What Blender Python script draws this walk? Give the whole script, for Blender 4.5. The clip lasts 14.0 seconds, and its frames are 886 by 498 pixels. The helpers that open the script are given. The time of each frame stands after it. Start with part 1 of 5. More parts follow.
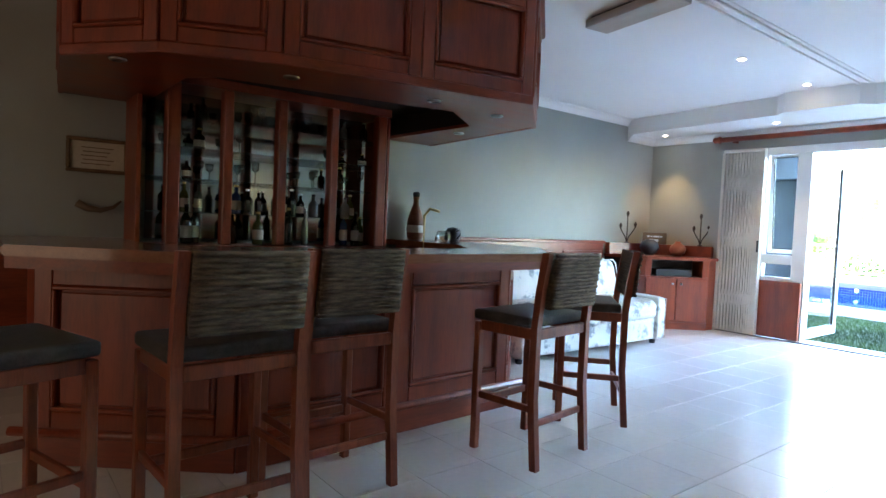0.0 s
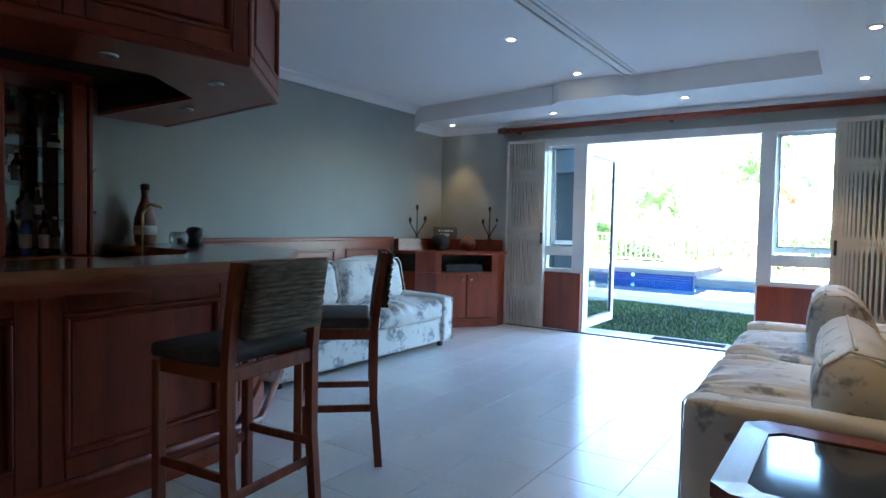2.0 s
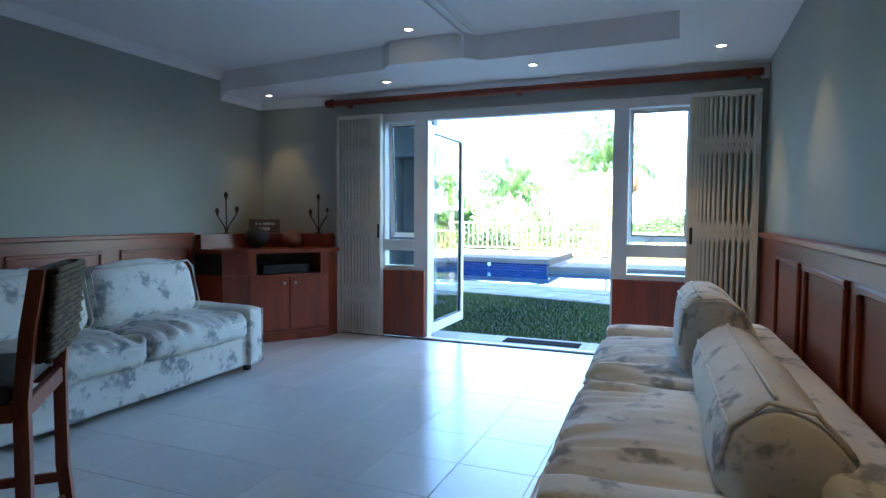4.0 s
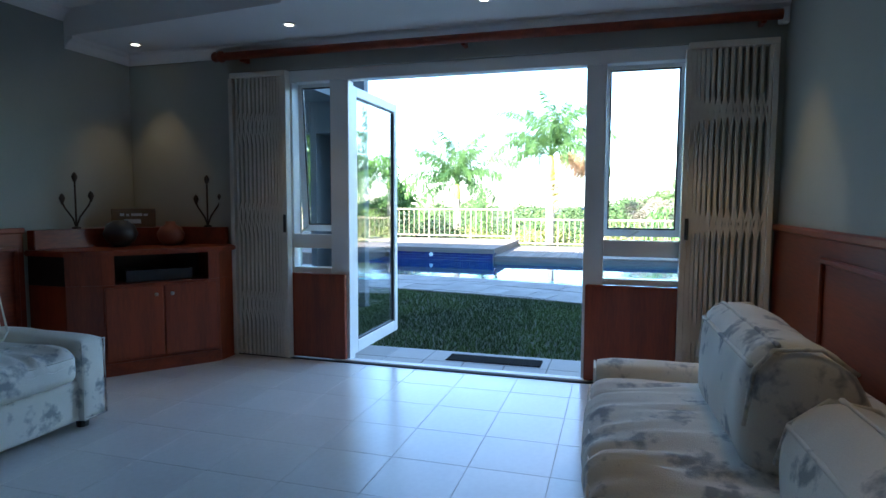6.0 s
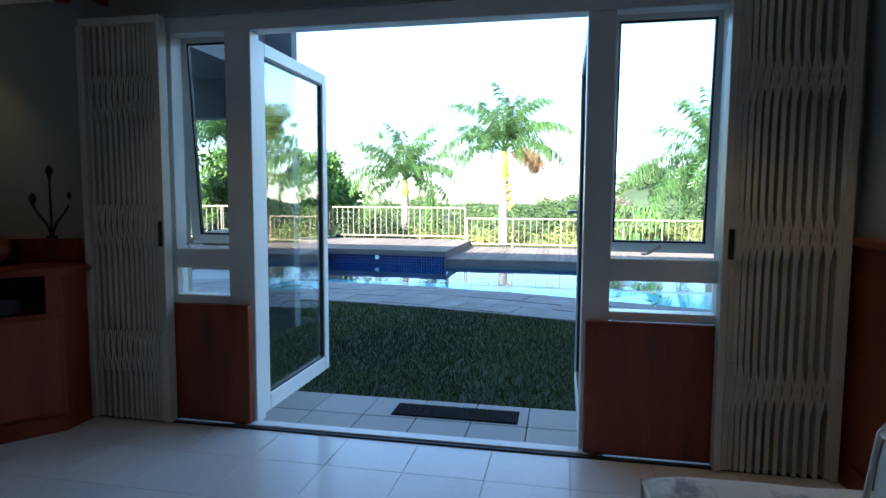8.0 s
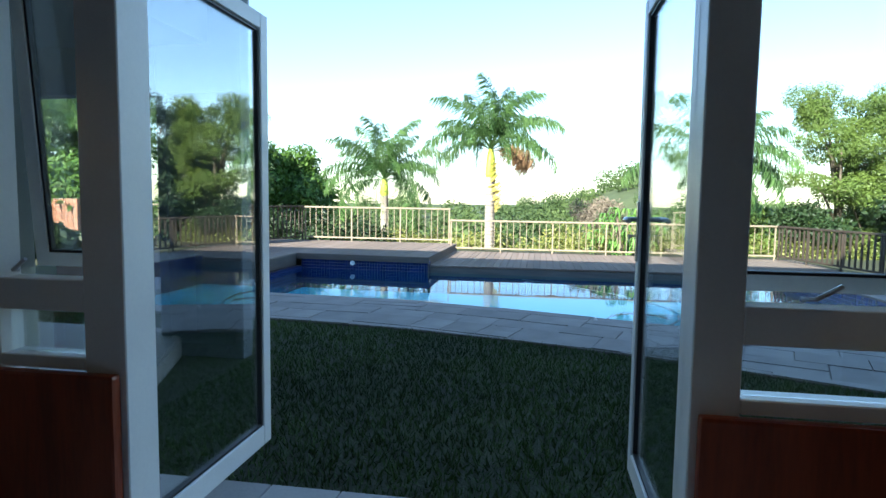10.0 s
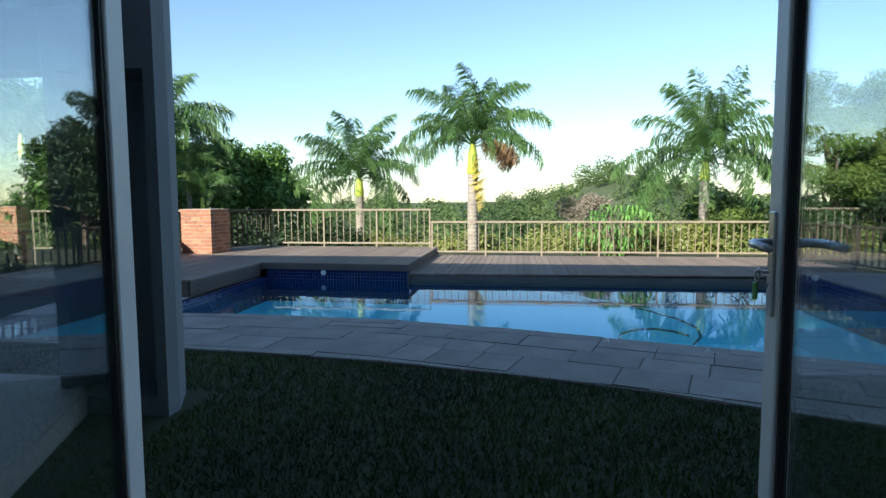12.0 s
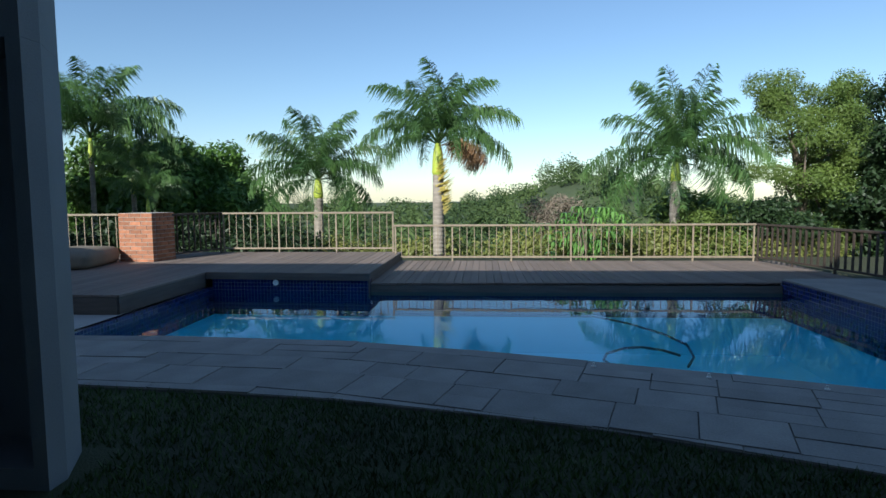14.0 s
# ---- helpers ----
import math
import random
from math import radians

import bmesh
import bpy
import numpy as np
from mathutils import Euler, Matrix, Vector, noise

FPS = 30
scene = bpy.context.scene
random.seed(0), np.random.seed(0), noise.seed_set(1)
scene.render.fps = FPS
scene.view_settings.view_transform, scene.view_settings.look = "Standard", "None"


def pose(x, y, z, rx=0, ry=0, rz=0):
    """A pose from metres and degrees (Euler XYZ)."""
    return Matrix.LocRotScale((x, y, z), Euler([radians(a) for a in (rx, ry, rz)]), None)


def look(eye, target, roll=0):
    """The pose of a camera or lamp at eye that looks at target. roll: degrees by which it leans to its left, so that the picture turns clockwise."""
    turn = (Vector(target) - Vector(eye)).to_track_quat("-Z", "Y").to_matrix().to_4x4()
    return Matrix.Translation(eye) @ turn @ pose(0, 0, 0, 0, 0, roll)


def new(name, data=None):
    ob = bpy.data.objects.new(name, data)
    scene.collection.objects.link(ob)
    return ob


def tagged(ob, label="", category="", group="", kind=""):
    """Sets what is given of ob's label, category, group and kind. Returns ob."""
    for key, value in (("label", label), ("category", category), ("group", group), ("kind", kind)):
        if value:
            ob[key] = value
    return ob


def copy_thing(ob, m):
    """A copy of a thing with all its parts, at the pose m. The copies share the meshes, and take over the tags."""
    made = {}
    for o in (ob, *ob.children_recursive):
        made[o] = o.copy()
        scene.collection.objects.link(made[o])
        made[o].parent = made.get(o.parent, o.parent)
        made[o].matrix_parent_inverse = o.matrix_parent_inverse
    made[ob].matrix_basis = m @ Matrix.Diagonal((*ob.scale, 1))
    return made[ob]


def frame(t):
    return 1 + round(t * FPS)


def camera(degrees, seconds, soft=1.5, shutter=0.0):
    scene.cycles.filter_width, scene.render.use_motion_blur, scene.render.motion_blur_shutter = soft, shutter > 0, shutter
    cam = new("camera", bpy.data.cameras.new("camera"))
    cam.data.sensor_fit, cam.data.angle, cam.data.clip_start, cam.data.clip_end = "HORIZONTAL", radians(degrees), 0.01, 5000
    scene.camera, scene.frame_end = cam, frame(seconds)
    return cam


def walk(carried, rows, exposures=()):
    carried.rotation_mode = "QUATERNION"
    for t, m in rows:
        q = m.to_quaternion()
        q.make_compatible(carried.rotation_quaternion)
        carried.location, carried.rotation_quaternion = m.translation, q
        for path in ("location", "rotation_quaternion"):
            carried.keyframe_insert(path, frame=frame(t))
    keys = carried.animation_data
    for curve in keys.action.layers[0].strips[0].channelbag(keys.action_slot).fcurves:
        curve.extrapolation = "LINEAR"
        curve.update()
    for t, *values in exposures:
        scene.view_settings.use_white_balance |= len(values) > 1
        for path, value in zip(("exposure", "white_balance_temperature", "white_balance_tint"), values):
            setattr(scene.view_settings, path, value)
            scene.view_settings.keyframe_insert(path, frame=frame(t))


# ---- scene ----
cam = camera(73.6, 14.0)
PATH = [
    (0, (0.64, 0.277, 1.202), (1.877, 1.846, 1.116), 2.5),
    (0.5, (0.857, 0.346, 1.207), (2.229, 1.798, 1.13), 2.1),
    (1, (1.065, 0.424, 1.203), (2.552, 1.759, 1.132), 1.7),
    (1.5, (1.297, 0.428, 1.222), (2.869, 1.662, 1.146), 1.5),
    (2, (1.532, 0.453, 1.225), (3.173, 1.594, 1.144), 1.2),
    (2.5, (1.793, 0.509, 1.211), (3.504, 1.542, 1.128), 0.9),
    (3, (2.076, 0.562, 1.201), (3.857, 1.468, 1.116), 0.7),
    (3.5, (2.368, 0.618, 1.219), (4.194, 1.429, 1.124), 0.5),
    (6, (3.903, 1.038, 1.257), (5.817, 1.597, 1.101), 0.2),
    (6.5, (4.219, 1.142, 1.271), (6.148, 1.644, 1.108), 0.2),
    (7, (4.503, 1.214, 1.282), (6.447, 1.654, 1.116), 0.3),
    (7.5, (4.819, 1.28, 1.294), (6.771, 1.687, 1.13), 0.3),
    (8, (5.121, 1.364, 1.287), (7.076, 1.754, 1.121), 0.3),
    (10.5, (6.754, 1.742, 1.284), (8.725, 2.044, 1.119), 0.4),
    (11, (7.087, 1.78, 1.306), (9.059, 2.068, 1.136), -0.3),
    (11.5, (7.324, 1.835, 1.321), (9.298, 2.106, 1.151), -0.1),
    (12, (7.582, 1.899, 1.327), (9.558, 2.154, 1.157), -0.3),
    (12.5, (7.799, 1.96, 1.342), (9.78, 2.18, 1.172), -0.3),
    (13, (8.041, 1.995, 1.356), (10.025, 2.173, 1.185), -0.2),
    (13.5, (8.266, 1.987, 1.372), (10.252, 2.143, 1.202), -0.3),
    (14, (8.409, 1.982, 1.377), (10.396, 2.12, 1.206), -0.4),
]
EXPO = [(0, 6.1, 6450, 12), (0.7, 5.78, 6300, 11), (1.5, 5.14, 5950, 9), (3.5, 4.32, 5720, 7), (6, 3.16, 5750, 7), (6.5, 2.96, 5750, 7), (8, 2.4, 5850, 6), (10.5, 1.5, 6300, 4), (11, 1.3, 6400, 4), (12, 0.85, 6300, 5), (13, 0.45, 6200, 6), (14, 0.15, 5900, 6)]
walk(cam, [(t, look(eye, target, roll)) for t, eye, target, roll in PATH], EXPO)

# ---- light ----
world = bpy.data.worlds.new("world")
scene.world = world
world.use_nodes = True
wn = world.node_tree.nodes
sky = wn.new("ShaderNodeTexSky")
sky.sky_type = "NISHITA"
sky.sun_disc = False
SUN_ELEV, SUN_AZ = 27.5, 155.0          # degrees; azimuth of the sun from +x towards +y
sky.sun_elevation = radians(SUN_ELEV)
sky.sun_rotation = radians(90 - SUN_AZ)
sky.dust_density, sky.ozone_density = 0.25, 2.5
wn["Background"].inputs[1].default_value = 0.125
world.node_tree.links.new(sky.outputs[0], wn["Background"].inputs[0])
sun_data = bpy.data.lights.new("sun", "SUN")
sun_data.energy, sun_data.angle, sun_data.color = 6.5, radians(0.53), (1.0, 0.93, 0.82)
sun = new("sun", sun_data)
sd = Vector((math.cos(radians(SUN_ELEV)) * math.cos(radians(SUN_AZ)), math.cos(radians(SUN_ELEV)) * math.sin(radians(SUN_AZ)), math.sin(radians(SUN_ELEV))))
sun.matrix_world = look(sd * 60, (0, 0, 0))


# daylight of the next room, through the opening in the wall behind
fill_data = bpy.data.lights.new("opening_light", "AREA")
fill_data.shape, fill_data.size, fill_data.size_y = "RECTANGLE", 3.0, 1.9
fill_data.energy, fill_data.color = 0.29, (1.0, 0.74, 0.52)
fill = new("opening_light", fill_data)
fill.matrix_world = look((-2.68, 2.3, 1.25), (0, 2.3, 1.2))


# ---- materials ----
def rgb(c):
    return (c[0], c[1], c[2], 1.0)


def mat(name, a, b=None, rough=0.5, scale=6.0, fine=60.0, bump=0.15, metal=0.0, stretch=(1, 1, 1), vary=0.0, spec=0.5, dist=0.004, coat=0.0):
    """Two-scale noise paint: a and b are the two tones, vary the spread from object to object."""
    m = bpy.data.materials.new(name)
    m.use_nodes = True
    n, l = m.node_tree.nodes, m.node_tree.links
    p = n["Principled BSDF"]
    b = b or tuple(v * 0.8 for v in a)
    co = n.new("ShaderNodeTexCoord")
    mp = n.new("ShaderNodeMapping")
    mp.inputs["Scale"].default_value = stretch
    l.new(co.outputs["Object"], mp.inputs[0])
    big = n.new("ShaderNodeTexNoise")
    big.inputs["Scale"].default_value, big.inputs["Detail"].default_value = scale, 4
    l.new(mp.outputs[0], big.inputs["Vector"])
    small = n.new("ShaderNodeTexNoise")
    small.inputs["Scale"].default_value, small.inputs["Detail"].default_value = fine, 3
    l.new(mp.outputs[0], small.inputs["Vector"])
    add = n.new("ShaderNodeMath")
    add.operation = "MULTIPLY_ADD"
    l.new(small.outputs["Fac"], add.inputs[0])
    add.inputs[1].default_value = 0.5
    sub = n.new("ShaderNodeMath")
    sub.operation = "SUBTRACT"
    l.new(big.outputs["Fac"], sub.inputs[0])
    sub.inputs[1].default_value = 0.25
    l.new(sub.outputs[0], add.inputs[2])
    ramp = n.new("ShaderNodeValToRGB")
    ramp.color_ramp.elements[0].position, ramp.color_ramp.elements[1].position = 0.3, 0.7
    ramp.color_ramp.elements[0].color, ramp.color_ramp.elements[1].color = rgb(b), rgb(a)
    l.new(add.outputs[0], ramp.inputs[0])
    out = ramp.outputs[0]
    if vary:
        info = n.new("ShaderNodeObjectInfo")
        hsv = n.new("ShaderNodeHueSaturation")
        mr = n.new("ShaderNodeMapRange")
        mr.inputs[3].default_value, mr.inputs[4].default_value = 1 - vary, 1 + vary
        l.new(info.outputs["Random"], mr.inputs[0])
        l.new(mr.outputs[0], hsv.inputs["Value"])
        l.new(out, hsv.inputs["Color"])
        out = hsv.outputs[0]
    l.new(out, p.inputs["Base Color"])
    rr = n.new("ShaderNodeMapRange")
    rr.inputs[3].default_value, rr.inputs[4].default_value = max(rough - 0.08, 0.02), min(rough + 0.1, 1)
    l.new(big.outputs["Fac"], rr.inputs[0])
    l.new(rr.outputs[0], p.inputs["Roughness"])
    p.inputs["Metallic"].default_value = metal
    p.inputs["Specular IOR Level"].default_value = spec
    p.inputs["Coat Weight"].default_value = coat
    p.inputs["Coat Roughness"].default_value = 0.15
    if bump:
        bp = n.new("ShaderNodeBump")
        bp.inputs["Strength"].default_value, bp.inputs["Distance"].default_value = bump, dist
        l.new(small.outputs["Fac"], bp.inputs["Height"])
        l.new(bp.outputs[0], p.inputs["Normal"])
    return m


def glass(name, tint=(0.96, 0.985, 0.985), alpha=0.0, rough=0.01):
    """Thin window glass: mostly clear, with a true mirror gloss."""
    m = bpy.data.materials.new(name)
    m.use_nodes = True
    n, l = m.node_tree.nodes, m.node_tree.links
    n.remove(n["Principled BSDF"])
    clear, gloss, mix, fr = n.new("ShaderNodeBsdfTransparent"), n.new("ShaderNodeBsdfGlossy"), n.new("ShaderNodeMixShader"), n.new("ShaderNodeFresnel")
    clear.inputs[0].default_value, gloss.inputs[0].default_value = rgb(tint), (1, 1, 1, 1)
    gloss.inputs["Roughness"].default_value = rough
    fr.inputs[0].default_value = 1.5
    sc = n.new("ShaderNodeMath")
    sc.operation = "MULTIPLY_ADD"
    sc.inputs[1].default_value, sc.inputs[2].default_value = 0.55, alpha
    l.new(fr.outputs[0], sc.inputs[0])
    l.new(sc.outputs[0], mix.inputs[0])
    l.new(clear.outputs[0], mix.inputs[1])
    l.new(gloss.outputs[0], mix.inputs[2])
    l.new(mix.outputs[0], n["Material Output"].inputs[0])
    return m


def emit(name, col, strength):
    m = bpy.data.materials.new(name)
    m.use_nodes = True
    p = m.node_tree.nodes["Principled BSDF"]
    p.inputs["Base Color"].default_value = rgb(col)
    p.inputs["Emission Color"].default_value = rgb(col)
    p.inputs["Emission Strength"].default_value = strength
    return m


WALL = mat("wall_paint", (0.37, 0.39, 0.355), (0.32, 0.345, 0.315), 0.75, 1.2, 140, 0.25, dist=0.002)
CEIL = mat("ceiling_paint", (0.88, 0.885, 0.87), (0.84, 0.845, 0.835), 0.8, 0.9, 120, 0.1)
OUTWALL = mat("plaster_outside", (0.20, 0.222, 0.245), (0.16, 0.18, 0.20), 0.85, 1.6, 90, 0.4)
WHITE = mat("white_lacquer", (0.80, 0.81, 0.80), (0.74, 0.75, 0.75), 0.35, 3, 80, 0.06)
GATE = mat("cream_powder_coat", (0.66, 0.62, 0.53), (0.58, 0.54, 0.46), 0.4, 5, 60, 0.08)
WOOD = mat("mahogany", (0.275, 0.047, 0.013), (0.15, 0.022, 0.007), 0.36, 3, 28, 0.12, stretch=(3, 3, 0.35), dist=0.002, coat=0.15)
WOODX = mat("mahogany_rail", (0.275, 0.047, 0.013), (0.15, 0.022, 0.007), 0.36, 3, 28, 0.12, stretch=(0.35, 3, 3), dist=0.002, coat=0.15)
STOOLW = mat("stool_wood", (0.28, 0.068, 0.022), (0.16, 0.034, 0.011), 0.4, 5, 40, 0.12, stretch=(4, 4, 0.5), dist=0.002)
TOP = mat("polished_bar_top", (0.33, 0.13, 0.06), (0.21, 0.075, 0.035), 0.2, 3, 30, 0.05, stretch=(0.4, 3, 3), coat=0.6)
# near-black colour standing for the shade inside gaps and recesses
SHADE = mat("painted_shade", (0.02, 0.016, 0.014), (0.012, 0.01, 0.01), 0.6, 4, 60, 0.1)
WEAVE = mat("woven_rush", (0.19, 0.135, 0.075), (0.05, 0.035, 0.022), 0.8, 14, 160, 0.7, stretch=(1, 1, 6), dist=0.008)
LEATHER = mat("seat_hide", (0.075, 0.066, 0.056), (0.03, 0.027, 0.024), 0.6, 12, 120, 0.4)
STEEL = mat("brushed_steel", (0.62, 0.62, 0.62), (0.5, 0.5, 0.5), 0.3, 8, 120, 0.05, metal=1.0)
BRASS = mat("old_brass", (0.65, 0.47, 0.22), (0.45, 0.32, 0.14), 0.3, 8, 90, 0.05, metal=1.0)
GRATE = mat("cast_grating", (0.012, 0.012, 0.013), (0.008, 0.008, 0.009), 0.9, 8, 90, 0.1, spec=0.1)
BLACK = mat("black_hinge", (0.018, 0.018, 0.02), (0.01, 0.01, 0.012), 0.45, 8, 90, 0.1)
GROUT = mat("grout", (0.56, 0.54, 0.51), (0.47, 0.45, 0.42), 0.9, 4, 120, 0.3)
TILE = mat("floor_tile", (0.80, 0.775, 0.735), (0.72, 0.695, 0.66), 0.2, 1.6, 35, 0.03, vary=0.03, coat=0.15)
GLASS = glass("window_glass")
CABGLASS = glass("cabinet_glass", (0.7, 0.75, 0.75), 0.06)


def mirror_mat():
    m = mat("mirror", (0.36, 0.38, 0.36), (0.33, 0.35, 0.33), 0.04, 2, 20, 0.0, metal=1.0)
    return m


MIRROR = mirror_mat()


def fabric(name, a, b, motif):
    """Pale upholstery with faded leafy motifs."""
    m = mat(name, a, b, 0.9, 3, 220, 0.35, dist=0.003)
    n, l = m.node_tree.nodes, m.node_tree.links
    p = n["Principled BSDF"]
    base = p.inputs["Base Color"].links[0].from_socket
    co = n.new("ShaderNodeTexCoord")
    warp = n.new("ShaderNodeTexNoise")
    warp.inputs["Scale"].default_value, warp.inputs["Detail"].default_value = 9, 5
    l.new(co.outputs["Object"], warp.inputs["Vector"])
    mixv = n.new("ShaderNodeMix")
    mixv.data_type = "VECTOR"
    mixv.inputs[0].default_value = 0.16
    l.new(co.outputs["Object"], mixv.inputs[4])
    l.new(warp.outputs["Color"], mixv.inputs[5])
    vo = n.new("ShaderNodeTexVoronoi")
    vo.inputs["Scale"].default_value = 6.5
    l.new(mixv.outputs[1], vo.inputs["Vector"])
    edge = n.new("ShaderNodeTexNoise")
    edge.inputs["Scale"].default_value, edge.inputs["Detail"].default_value = 26, 4
    l.new(co.outputs["Object"], edge.inputs["Vector"])
    sm = n.new("ShaderNodeMath")
    sm.operation = "ADD"
    l.new(vo.outputs["Distance"], sm.inputs[0])
    l.new(edge.outputs["Fac"], sm.inputs[1])
    rp = n.new("ShaderNodeValToRGB")
    rp.color_ramp.elements[0].position, rp.color_ramp.elements[1].position = 0.64, 0.90
    rp.color_ramp.elements[0].color, rp.color_ramp.elements[1].color = (0.75, 0.75, 0.75, 1), (0, 0, 0, 1)
    l.new(sm.outputs[0], rp.inputs[0])
    mx = n.new("ShaderNodeMix")
    mx.data_type = "RGBA"
    l.new(rp.outputs[0], mx.inputs[0])
    l.new(base, mx.inputs[6])
    mx.inputs[7].default_value = rgb(motif)
    l.new(mx.outputs[2], p.inputs["Base Color"])
    return m


SOFA = fabric("floral_fabric", (0.78, 0.76, 0.70), (0.68, 0.66, 0.60), (0.17, 0.195, 0.22))
GRASSM = mat("grass_blades", (0.070, 0.122, 0.024), (0.028, 0.055, 0.014), 0.6, 0.9, 9, 0, spec=0.3)
SOIL = mat("lawn_soil", (0.048, 0.058, 0.022), (0.030, 0.034, 0.016), 0.95, 2, 60, 0.6, dist=0.02)
SLAB = mat("paving_slab", (0.31, 0.29, 0.265), (0.215, 0.20, 0.185), 0.8, 2.5, 55, 0.45, vary=0.13, dist=0.006)
PAVER = mat("pale_paver", (0.44, 0.42, 0.40), (0.36, 0.345, 0.33), 0.7, 2.2, 60, 0.2, vary=0.05)
PAVEJ = mat("paving_joint", (0.20, 0.185, 0.165), (0.13, 0.12, 0.105), 0.95, 5, 70, 0.4)
PATIO = mat("patio_screed", (0.42, 0.39, 0.36), (0.34, 0.32, 0.30), 0.6, 1.5, 60, 0.2)
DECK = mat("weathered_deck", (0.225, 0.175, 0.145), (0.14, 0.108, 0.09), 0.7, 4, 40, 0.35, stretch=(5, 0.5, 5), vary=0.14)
# deck wood again, darkened by the shade put into its colour
DECKX = mat("weathered_shaded_fascia", (0.13, 0.105, 0.09), (0.08, 0.066, 0.058), 0.8, 4, 40, 0.35, stretch=(0.5, 0.5, 6))
# dark rail colour that holds the shade of the trees
RAIL_SHADE = mat("shaded_rail", (0.055, 0.04, 0.03), (0.035, 0.026, 0.02), 0.6, 5, 50, 0.2)
RAIL = mat("aluminium_rail", (0.27, 0.22, 0.155), (0.20, 0.16, 0.115), 0.5, 4, 60, 0.06)
BRICK = mat("face_brick", (0.46, 0.20, 0.105), (0.27, 0.105, 0.055), 0.85, 7, 60, 0.5, vary=0.3)
MORTAR = mat("mortar", (0.40, 0.37, 0.33), (0.3, 0.28, 0.25), 0.95, 8, 120, 0.4)
POOLP = mat("pool_plaster", (0.40, 0.88, 0.95), (0.36, 0.84, 0.93), 0.7, 1.4, 60, 0.1)
EMITL = emit("lamp_glass", (1.0, 0.88, 0.70), 1.2)


def mosaic():
    m = bpy.data.materials.new("blue_mosaic")
    m.use_nodes = True
    n, l = m.node_tree.nodes, m.node_tree.links
    p = n["Principled BSDF"]
    co = n.new("ShaderNodeTexCoord")
    sp, cm, ad = n.new("ShaderNodeSeparateXYZ"), n.new("ShaderNodeCombineXYZ"), n.new("ShaderNodeMath")
    l.new(co.outputs["Object"], sp.inputs[0])
    l.new(sp.outputs[0], ad.inputs[0])
    l.new(sp.outputs[1], ad.inputs[1])
    l.new(ad.outputs[0], cm.inputs[0])
    l.new(sp.outputs[2], cm.inputs[1])
    br = n.new("ShaderNodeTexBrick")
    br.offset, br.inputs["Scale"].default_value = 0.0, 1.0
    br.inputs["Brick Width"].default_value = br.inputs["Row Height"].default_value = 0.062
    br.inputs["Mortar Size"].default_value = 0.004
    br.inputs["Color1"].default_value, br.inputs["Color2"].default_value = (0.006, 0.010, 0.062, 1), (0.013, 0.020, 0.11, 1)
    br.inputs["Mortar"].default_value = (0.10, 0.11, 0.17, 1)
    l.new(cm.outputs[0], br.inputs["Vector"])
    l.new(br.outputs["Color"], p.inputs["Base Color"])
    p.inputs["Roughness"].default_value = 0.2
    return m


MOSAIC = mosaic()


def water_mat():
    m = bpy.data.materials.new("pool_water")
    m.use_nodes = True
    n, l = m.node_tree.nodes, m.node_tree.links
    n.remove(n["Principled BSDF"])
    clear, gloss, mix, fr = n.new("ShaderNodeBsdfTransparent"), n.new("ShaderNodeBsdfGlossy"), n.new("ShaderNodeMixShader"), n.new("ShaderNodeFresnel")
    clear.inputs[0].default_value, gloss.inputs[0].default_value = (0.72, 0.97, 1.0, 1), (0.72, 0.88, 1, 1)
    gloss.inputs["Roughness"].default_value = 0.015
    fr.inputs[0].default_value = 1.19
    wv = n.new("ShaderNodeTexNoise")
    wv.inputs["Scale"].default_value, wv.inputs["Detail"].default_value = 2.6, 2
    co = n.new("ShaderNodeTexCoord")
    l.new(co.outputs["Object"], wv.inputs["Vector"])
    bp = n.new("ShaderNodeBump")
    bp.inputs["Strength"].default_value, bp.inputs["Distance"].default_value = 0.05, 0.02
    l.new(wv.outputs["Fac"], bp.inputs["Height"])
    l.new(bp.outputs[0], gloss.inputs["Normal"])
    l.new(bp.outputs[0], fr.inputs["Normal"])
    l.new(fr.outputs[0], mix.inputs[0])
    l.new(clear.outputs[0], mix.inputs[1])
    l.new(gloss.outputs[0], mix.inputs[2])
    l.new(mix.outputs[0], n["Material Output"].inputs[0])
    return m


WATER = water_mat()


def leaf_mat(name, a, b, rough=0.5, trans=0.25, scale=0.9):
    m = mat(name, a, b, rough, scale, 7, 0, spec=0.4, vary=0.12)
    n, l = m.node_tree.nodes, m.node_tree.links
    p = n["Principled BSDF"]
    tr = n.new("ShaderNodeBsdfTranslucent")
    mix = n.new("ShaderNodeMixShader")
    mix.inputs[0].default_value = trans
    l.new(p.inputs["Base Color"].links[0].from_socket, tr.inputs[0])
    l.new(p.outputs[0], mix.inputs[1])
    l.new(tr.outputs[0], mix.inputs[2])
    l.new(mix.outputs[0], n["Material Output"].inputs[0])
    return m


LEAF = leaf_mat("leaf_green", (0.115, 0.215, 0.036), (0.05, 0.115, 0.022))
LEAFD = leaf_mat("leaf_dark", (0.036, 0.068, 0.022), (0.016, 0.036, 0.013))
LEAFY = leaf_mat("leaf_olive", (0.165, 0.235, 0.05), (0.085, 0.14, 0.03))
LEAFH = leaf_mat("hedge_leaf", (0.25, 0.26, 0.07), (0.10, 0.135, 0.035))
PALML = leaf_mat("palm_leaf", (0.115, 0.21, 0.06), (0.035, 0.085, 0.03), 0.34, 0.18)
LEAFU = leaf_mat("umbrella_leaf", (0.17, 0.33, 0.07), (0.09, 0.20, 0.05), 0.3)
